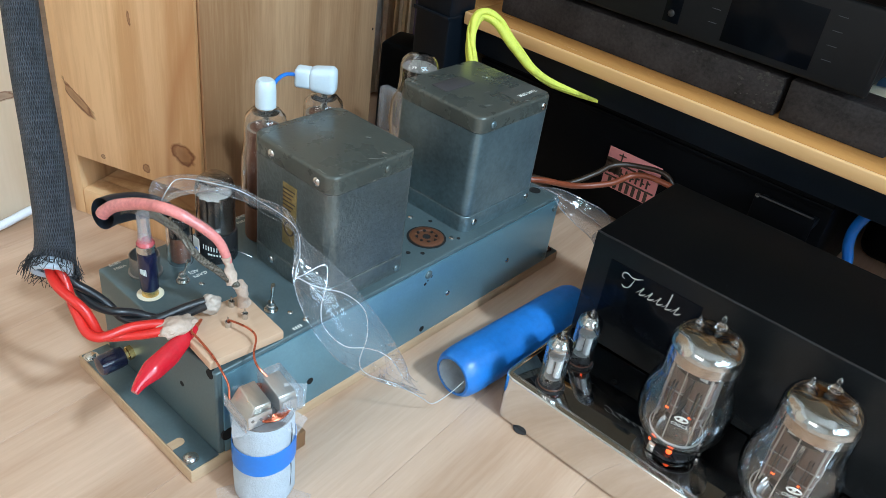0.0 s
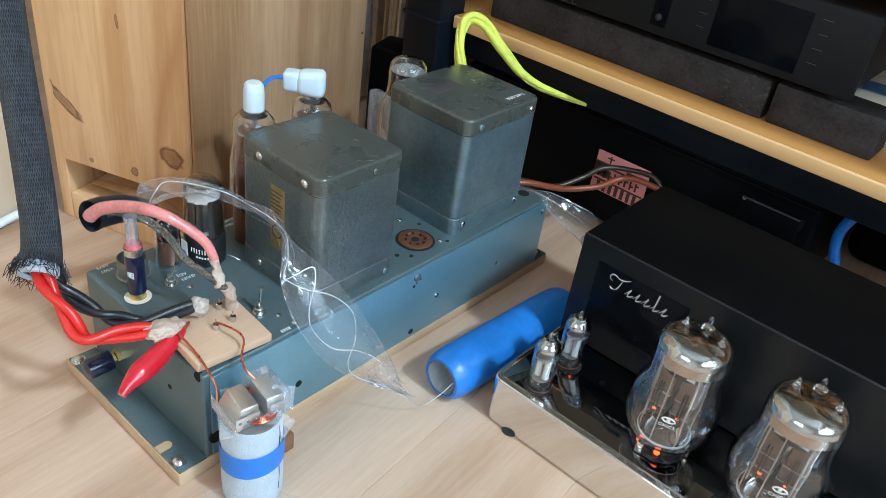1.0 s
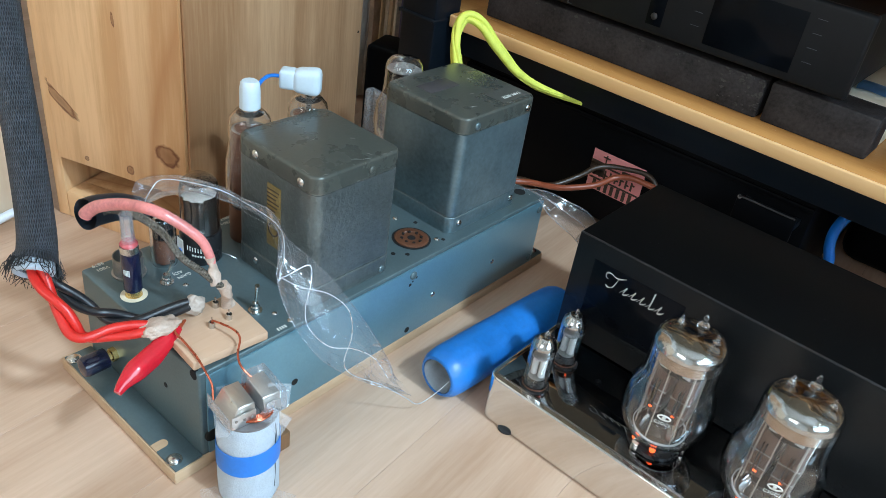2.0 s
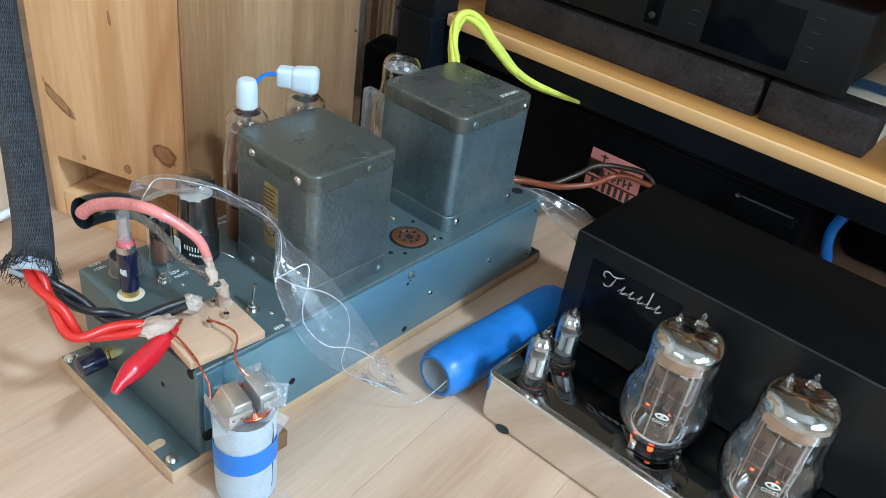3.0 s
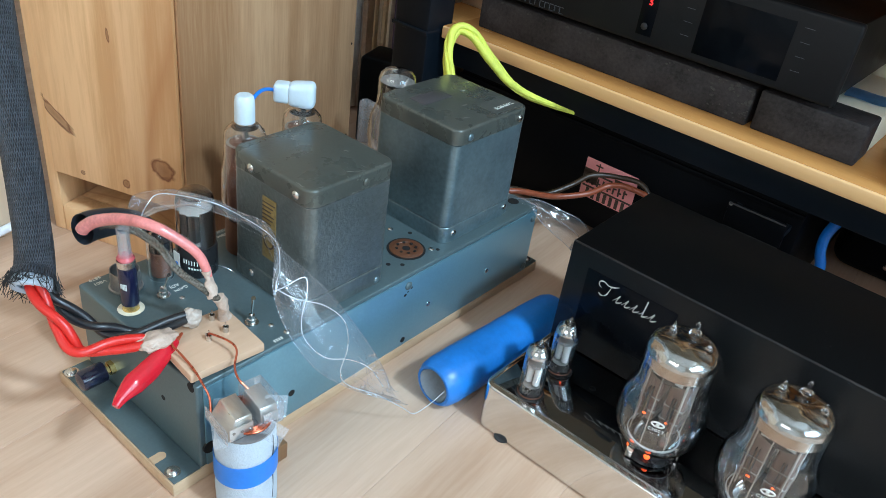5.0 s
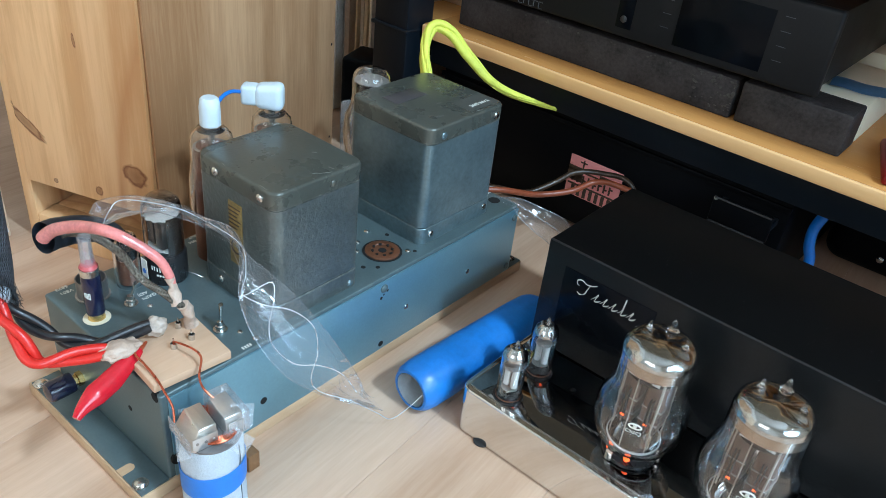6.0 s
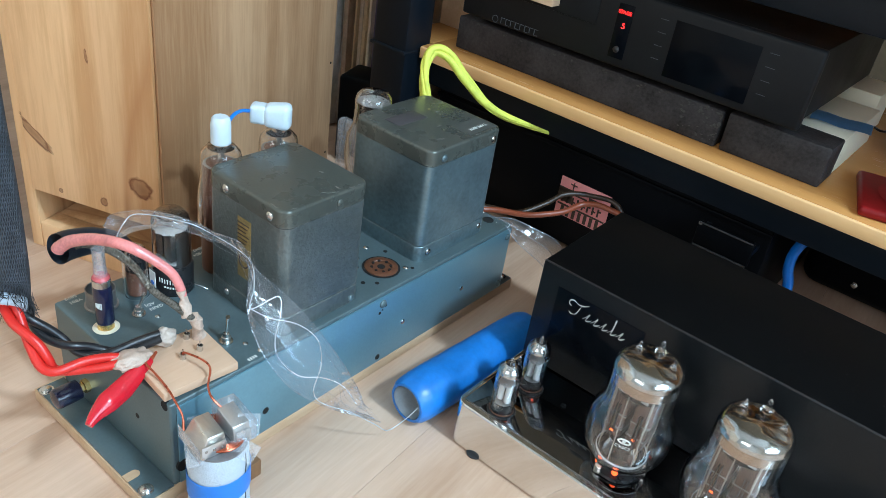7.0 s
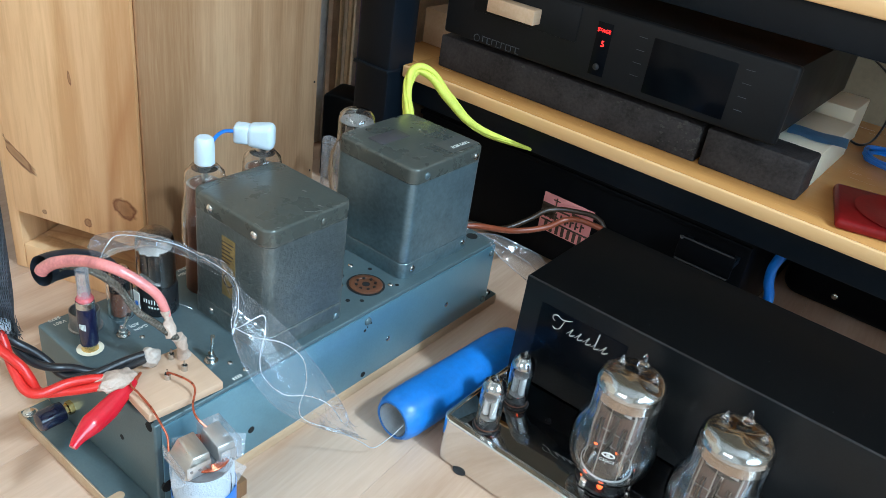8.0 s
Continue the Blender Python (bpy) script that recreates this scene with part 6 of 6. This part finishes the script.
def valve_amplifier():
    t = thing("valve_amplifier", (0.3, 0.36, 0), "valve amplifier with chrome front, black mirror deck and black transformer cover", "amplifier")
    bm = boxed(0.0975, 0.508, 0.2360, 0.50, -0.0082, DECK - 0.0012)
    up = [e for e in bm.edges if abs(e.verts[0].co.z - e.verts[1].co.z) > 1e-5]
    bmesh.ops.bevel(bm, geom=up, offset=0.010, segments=7, affect="EDGES", profile=0.5)
    rim = [e for e in bm.edges if min(v.co.z for v in e.verts) > DECK - 0.0013]
    bmesh.ops.bevel(bm, geom=rim, offset=0.0016, segments=3, affect="EDGES", profile=0.5)
    part("chrome_chassis", bm, M_CHROME, t, "polished chrome chassis")
    part("deck", boxed(0.1030, 0.5040, 0.2420, AF + 0.002, DECK - 0.0012, DECK, bevel=0.0004), M_BLACK_MIRROR, t, "glossy black mirror deck")
    cover = part("transformer_cover", boxed(0.1000, 0.508, AF, 0.4760, DECK, 0.1436, bevel=0.0016, seg=3), M_BLACK_BOX, t, "satin black transformer cover")
    part("cover_front", boxed(0.1008, 0.5072, AF - 0.0016, AF - 0.0002, DECK + 0.0006, 0.1429, bevel=0.0004), M_BLACK_FRONT, cover, "added glossy black front plate, lightened for its reflections")
    # Added strip, pale where the bevel should catch the light
    part("cover_edge", boxed(0.1006, 0.5074, AF - 0.0012, AF + 0.0010, 0.14295, 0.14385, bevel=0.0003), M_EDGE, cover, "paler strip painted as the front edge's highlight")
    specks = bmesh.new()
    rnd = random.Random(17)
    for k in range(90):
        at = Vector((rnd.uniform(0.105, 0.50), rnd.uniform(0.340, 0.470), 0.1436))
        w, d = rnd.uniform(0.00012, 0.0003), rnd.uniform(0.00012, 0.0005)
        box(specks, at.x - w, at.x + w, at.y - d, at.y + d, at.z, at.z + 0.0001)
    tagged(part("dust", specks, M_RUBBER, cover, "pale dust specks"), kind="stuff")
    plate = part("name_plate", boxed(0.1205, 0.2060, AF - 0.0026, AF - 0.0016, 0.0660, 0.1262, bevel=0.0003), M_DARK_GLASS, cover, "dark glossy name plate")
    # flowing silver strokes in place of the maker's name
    yy = AF - 0.0031
    strokes = [
        [(0.1372, 0.1150), (0.1345, 0.1165), (0.1348, 0.1200), (0.1385, 0.1215), (0.1430, 0.1196), (0.1480, 0.1205), (0.1530, 0.1232)],
        [(0.1462, 0.1198), (0.1448, 0.1150), (0.1425, 0.1095), (0.1385, 0.1075), (0.1358, 0.1090)],
    ]
    for k in range(5):
        x = 0.1515 + 0.0082 * k
        up = 0.0085 if k == 3 else 0.0
        strokes.append([(x - 0.0015, 0.1085), (x + 0.0022, 0.1130), (x + 0.0038, 0.1155 + up), (x + 0.0024, 0.1115), (x + 0.0018, 0.1080), (x + 0.0048, 0.1092), (x + 0.0068, 0.1112)])
    for s in strokes:
        part("plate_stroke", tube([(x, yy, z) for x, z in s], [0.0002, 0.0004, 0.0007, 0.0003, 0.0007, 0.0002], 6, 8), M_SILVER_PRINT, plate)
    for x in (0.1275, 0.476):
        for y in (0.2575, 0.47):
            part("foot", lathe([(0.0070, LOW), (0.0077, LOW + 0.0006), (0.0078, -0.0083)], (x - 0.0018, y - 0.0180, 0), 24), M_RUBBER, t, "black rubber foot")
    pan_screw(t, (0.168, 0.300, DECK), (0, 0, 1), 0.0026, M_BLACK_BOX)
    return t


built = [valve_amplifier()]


def power_valve(x, y):
    """A big twin-shouldered triode with three pips on its silvered crown."""
    t = thing("power_valve", (x, y, DECK), "large clear glass power valve with silvered crown and three pips", "vacuum tube", "power valves on the amplifier")
    z = DECK
    part("socket", lathe([(0.0205, z), (0.0215, z + 0.001), (0.0215, z + 0.004), (0.0175, z + 0.0055), (0.0170, z + 0.0120), (0.0001, z + 0.0120)], (x, y, 0)), M_BLACK_BASE, t, "black ceramic socket")
    part("bulb", bulb([(0.0205, z + 0.0122), (0.0235, z + 0.0138), (0.0285, z + 0.0190), (0.0325, z + 0.0275), (0.0342, z + 0.0370), (0.0340, z + 0.0470), (0.0320, z + 0.0565), (0.0285, z + 0.0640), (0.0268, z + 0.0690), (0.0265, z + 0.0760), (0.0265, z + 0.0985), (0.0260, z + 0.1025), (0.0242, z + 0.1062), (0.0210, z + 0.1085), (0.0160, z + 0.1097), (0.0090, z + 0.1102), (0.0001, z + 0.1104)], (x, y, 0), 48), M_GLASS, t)
    bm = lathe([(0.0257, z + 0.0985), (0.0252, z + 0.1022), (0.0244, z + 0.1040), (0.0234, z + 0.1055), (0.0220, z + 0.1067), (0.0204, z + 0.1076), (0.0180, z + 0.1083), (0.0155, z + 0.1088), (0.0120, z + 0.1091), (0.0085, z + 0.1093), (0.0045, z + 0.1094), (0.0001, z + 0.1095)], (x, y, 0), 64, cap=False)
    pips = [(x + 0.0150 * math.cos(a), y + 0.0150 * math.sin(a)) for a in (1.62, 2.80, 0.20)]
    for v in bm.verts:
        if v.co.z > z + 0.1:
            near = min(math.hypot(v.co.x - px, v.co.y - py) for px, py in pips)
            v.co.z -= 0.0016 * math.exp(-((near - 0.0075) / 0.0035) ** 2) + 0.0007 * (1 + noise.noise(v.co * 130))
    part("getter_crown", bm, M_SILVER, t, "mirror-silvered crown")
    part("getter_band", lathe([(0.0256, z + 0.0900), (0.0257, z + 0.0984)], (x, y, 0), 48, cap=False), M_BAND, t, "mirrored band under the crown, the floor's tan reflection in its colour")
    for k, (px, py) in enumerate(pips):
        s = 1.0 if k == 0 else 0.62
        part("pip", lathe([(0.0050 * s, z + 0.1080), (0.0042 * s, z + 0.1105), (0.0030 * s, z + 0.1118), (0.0013, z + 0.1124), (0.0012, z + 0.1124 + 0.0020 * s), (0.0020 * s, z + 0.1124 + 0.0038 * s), (0.0015 * s, z + 0.1124 + 0.0058 * s), (0.0001, z + 0.1124 + 0.0072 * s)], (px, py, 0), 20), M_GLASS, t, "glass pip on the crown")
    for s in (-1, 1):
        p = part("plate", boxed(x + s * 0.0095 - 0.0075, x + s * 0.0095 + 0.0075, y - 0.0105, y + 0.0105, z + 0.033, z + 0.080, bevel=0.0028, seg=3), M_TAN_PLATE, t, "pinkish brown metal plate")
        for k in range(2):
            part("plate_rib", boxed(x + s * 0.0095 - 0.0079, x + s * 0.0095 + 0.0079, y - 0.0110, y + 0.0110, z + 0.043 + 0.014 * k, z + 0.0442 + 0.014 * k, bevel=0.0003), M_DULL, p)
        for w in (-1, 1):
            part("plate_wing", boxed(x + s * 0.0095 + w * 0.0012 - 0.0004, x + s * 0.0095 + w * 0.0012 + 0.0004, y - 0.0155, y + 0.0155, z + 0.036, z + 0.067, bevel=0.0002), M_PLATE, p, "thin grey cooling wing")
        for w in (-1, 1):
            part("mica_tab", boxed(x + s * 0.0090 - 0.0030, x + s * 0.0090 + 0.0030, y + w * 0.0150 - 0.0003, y + w * 0.0150 + 0.0003, z + 0.0815, z + 0.0895, bevel=0.0002), M_MICA, t, "pale mica tab")
    slot = part("slot_plate", boxed(x - 0.0135, x + 0.0135, y - 0.0120, y + 0.0120, z + 0.0822, z + 0.0890, bevel=0.0006), M_TAN_PLATE, t, "pinkish brown slotted top plate")
    for k in range(4):
        part("slot_hole", lathe([(0.0009, 0.0), (0.0009, 0.0003), (0.0001, 0.0004)], seg=10, m=axes((x - 0.0085 + 0.0057 * k, y - 0.0120, z + 0.0856), (1, 0, 0), (0, 0, 1))), M_MICA, slot)
    for w in (-1, 1):
        part("frame_strip", boxed(x + w * 0.0145 - 0.0006, x + w * 0.0145 + 0.0006, y - 0.0135, y - 0.0120, z + 0.030, z + 0.0905, bevel=0.0002), M_STRIP, t, "beige upright strip")
    for zz, rr in ((0.0808, 0.0190), (0.0300, 0.0130)):
        part("mica_disc", lathe([(rr, z + zz), (rr, z + zz + 0.0006)], (x, y, 0), 36), M_PLATE, t, "grey mica disc")
    part("stem_ring", lathe([(0.0205, z + 0.0165), (0.0212, z + 0.0160), (0.0212, z + 0.0175), (0.0205, z + 0.0180)], (x, y, 0), 40, cap=False), M_MICA, t, "pale ring at the stem")
    for k in range(6):
        a = k * math.pi / 3 + 0.4
        part("support_rod", lathe([(0.0005, z + 0.014), (0.0005, z + 0.092)], (x + 0.0185 * math.cos(a), y + 0.0185 * math.sin(a), 0), 8), M_STRIP, t, "beige support rod")
    part("stem_glass", lathe([(0.0150, z + 0.0130), (0.0145, z + 0.018), (0.0100, z + 0.025), (0.0001, z + 0.027)], (x, y, 0), 32), M_GLASS, t)
    for k in range(3):
        a = k * 2.1 + 4.4
        part("socket_clip", boxed(x + 0.0215 * math.cos(a) - 0.003, x + 0.0215 * math.cos(a) + 0.003, y + 0.0215 * math.sin(a) - 0.002, y + 0.0215 * math.sin(a) + 0.002, z + 0.001, z + 0.011, bevel=0.001), M_CHROME, t, "bright socket clip")
    for a, h in ((4.25, 0.0430), (5.3, 0.0440)):
        part("heater", boxed(x + 0.0178 * math.cos(a) - 0.0014, x + 0.0178 * math.cos(a) + 0.0014, y + 0.0178 * math.sin(a) - 0.0005, y + 0.0178 * math.sin(a) + 0.0005, z + h, z + h + 0.0011), M_HEATER, t, "glowing orange heater end")
    # Glowing beads on the socket stand for the heaters' glow mirrored there
    for a in (4.15, 5.05):
        part("heater", lathe([(0.0021, z + 0.0070), (0.0025, z + 0.0085), (0.0021, z + 0.0100)], (x + 0.0185 * math.cos(a), y + 0.0185 * math.sin(a), 0), 10), M_HEATER, t)
    # printed mark and type, facing the front
    r = 0.0345
    a0 = -1.30
    q = axes((x + r * math.cos(a0), y + r * math.sin(a0), z + 0.0500), (-math.sin(a0), math.cos(a0), 0), (0, 0, 1))
    words("type_print", "C3GC3", 0.0038, q, M_PRINT, t)
    bm = tube([q @ Vector(v) for v in ((-0.0048, 0.0056, 0), (-0.0022, 0.0074, 0), (0.0022, 0.0074, 0), (0.0048, 0.0056, 0), (0.0022, 0.0038, 0), (-0.0022, 0.0038, 0), (-0.0048, 0.0056, 0))], 0.0006, 6, 6)
    box(bm, *[c for k in range(3) for c in ((q @ Vector((0, 0.0056, 0)))[k] - 0.0011, (q @ Vector((0, 0.0056, 0)))[k] + 0.0011)])
    part("mark_print", bm, M_PRINT, t)
    return t


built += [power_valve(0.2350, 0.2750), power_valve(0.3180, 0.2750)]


def signal_valve(x, y):
    t = thing("signal_valve", (x, y, DECK), "small glass signal valve with silver crown, on the black deck", "vacuum tube", "signal valves on the amplifier")
    z = DECK
    part("socket", lathe([(0.0125, z), (0.0125, z + 0.0012), (0.0108, z + 0.0016)], (x, y, 0), 28), M_BLACK_BASE, t)
    part("bulb", bulb([(0.0095, z + 0.0016), (0.0106, z + 0.004), (0.0106, z + 0.042), (0.0094, z + 0.0475), (0.0060, z + 0.0510), (0.0018, z + 0.0528), (0.0012, z + 0.0565), (0.0001, z + 0.0580)], (x, y, 0), 32), M_GLASS, t)
    part("getter_crown", lathe([(0.0102, z + 0.0425), (0.0101, z + 0.0434), (0.0090, z + 0.0470), (0.0057, z + 0.0503), (0.0001, z + 0.0510)], (x, y, 0), 32, cap=False), M_SILVER, t, "mirror-silvered crown")
    part("base_ring", lathe([(0.0108, z + 0.0017), (0.0111, z + 0.0024), (0.0108, z + 0.0032)], (x, y, 0), 28, cap=False), M_BAKELITE, t, "red-brown ring")
    for dx in (-0.0035, 0.0035):
        part("plate", lathe([(0.0030, z + 0.012), (0.0030, z + 0.030)], (x + dx, y, 0), 14), M_MICA, t, "pale grey plate")
    for zz in (0.0105, 0.0315):
        part("mica_disc", lathe([(0.0072, z + zz), (0.0072, z + zz + 0.0004)], (x, y, 0), 28), M_DULL, t)
    part("print_band", lathe([(0.01072, z + 0.0355), (0.01072, z + 0.0372)], (x, y, 0), 32, cap=False), M_FROST, t, "frosted white print")
    part("heater", lathe([(0.0010, z + 0.0080), (0.0010, z + 0.0100)], (x + 0.003, y - 0.002, 0), 8), M_HEATER, t)
    return t


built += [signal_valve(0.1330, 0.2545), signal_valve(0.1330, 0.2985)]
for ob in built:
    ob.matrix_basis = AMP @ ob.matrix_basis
tagged(part("white_cable", tube([(-0.398, -0.10, 0.006), (-0.392, -0.02, 0.006), (-0.390, 0.03, 0.008), (-0.395, 0.065, 0.012), (-0.398, 0.09, 0.012)], 0.0045, 10), M_WHITE_WIRE), "white cable lying on the floor by the panel", "cable")


# Floor planks, a shared mesh in staggered rows
def floor_planks():
    turn = Matrix.Rotation(radians(4.6), 4, "Z")
    def plank_mesh():
        return boxed(-0.05748, 0.05748, -0.6995, 0.6995, -0.0044, 0.0, bevel=0.00012, seg=1)

    me = finish("plank", plank_mesh(), M_PLANK)
    origin = Vector((0.2010 + 0.0575, 0.2044, 0))
    rnd = random.Random(11)
    x0, x1, y0, y1 = -1.199, 2.399, -2.399, 1.299
    for i in range(-16, 23):
        shift = rnd.uniform(-0.12, 0.12)
        for j in range(-3, 3):
            place = Matrix.Translation(origin + turn @ Vector((i * 0.1152, j * 1.4 + shift, 0))) @ turn
            ends = [place @ Vector((sx * 0.0575, sy * 0.6995, 0)) for sx in (-1, 1) for sy in (-1, 1)]
            if max(p.x for p in ends) < x0 or min(p.x for p in ends) > x1 or max(p.y for p in ends) < y0 or min(p.y for p in ends) > y1:
                continue
            data = me
            if min(p.x for p in ends) < x0 or max(p.x for p in ends) > x1 or min(p.y for p in ends) < y0 or max(p.y for p in ends) > y1:
                # sawn off along the wall
                bm = plank_mesh()
                inv = place.inverted()
                for co, no in (((x0, 0, 0), (-1, 0, 0)), ((x1, 0, 0), (1, 0, 0)), ((0, y0, 0), (0, -1, 0)), ((0, y1, 0), (0, 1, 0))):
                    bmesh.ops.bisect_plane(bm, geom=bm.verts[:] + bm.edges[:] + bm.faces[:], plane_co=inv @ Vector(co), plane_no=inv.to_3x3() @ Vector(no), clear_outer=True)
                if not bm.faces:
                    bm.free()
                    continue
                data = finish("plank", bm, M_PLANK)
            ob = new("plank", data)
            ob.parent = floor
            ob.matrix_basis = place


floor_planks()
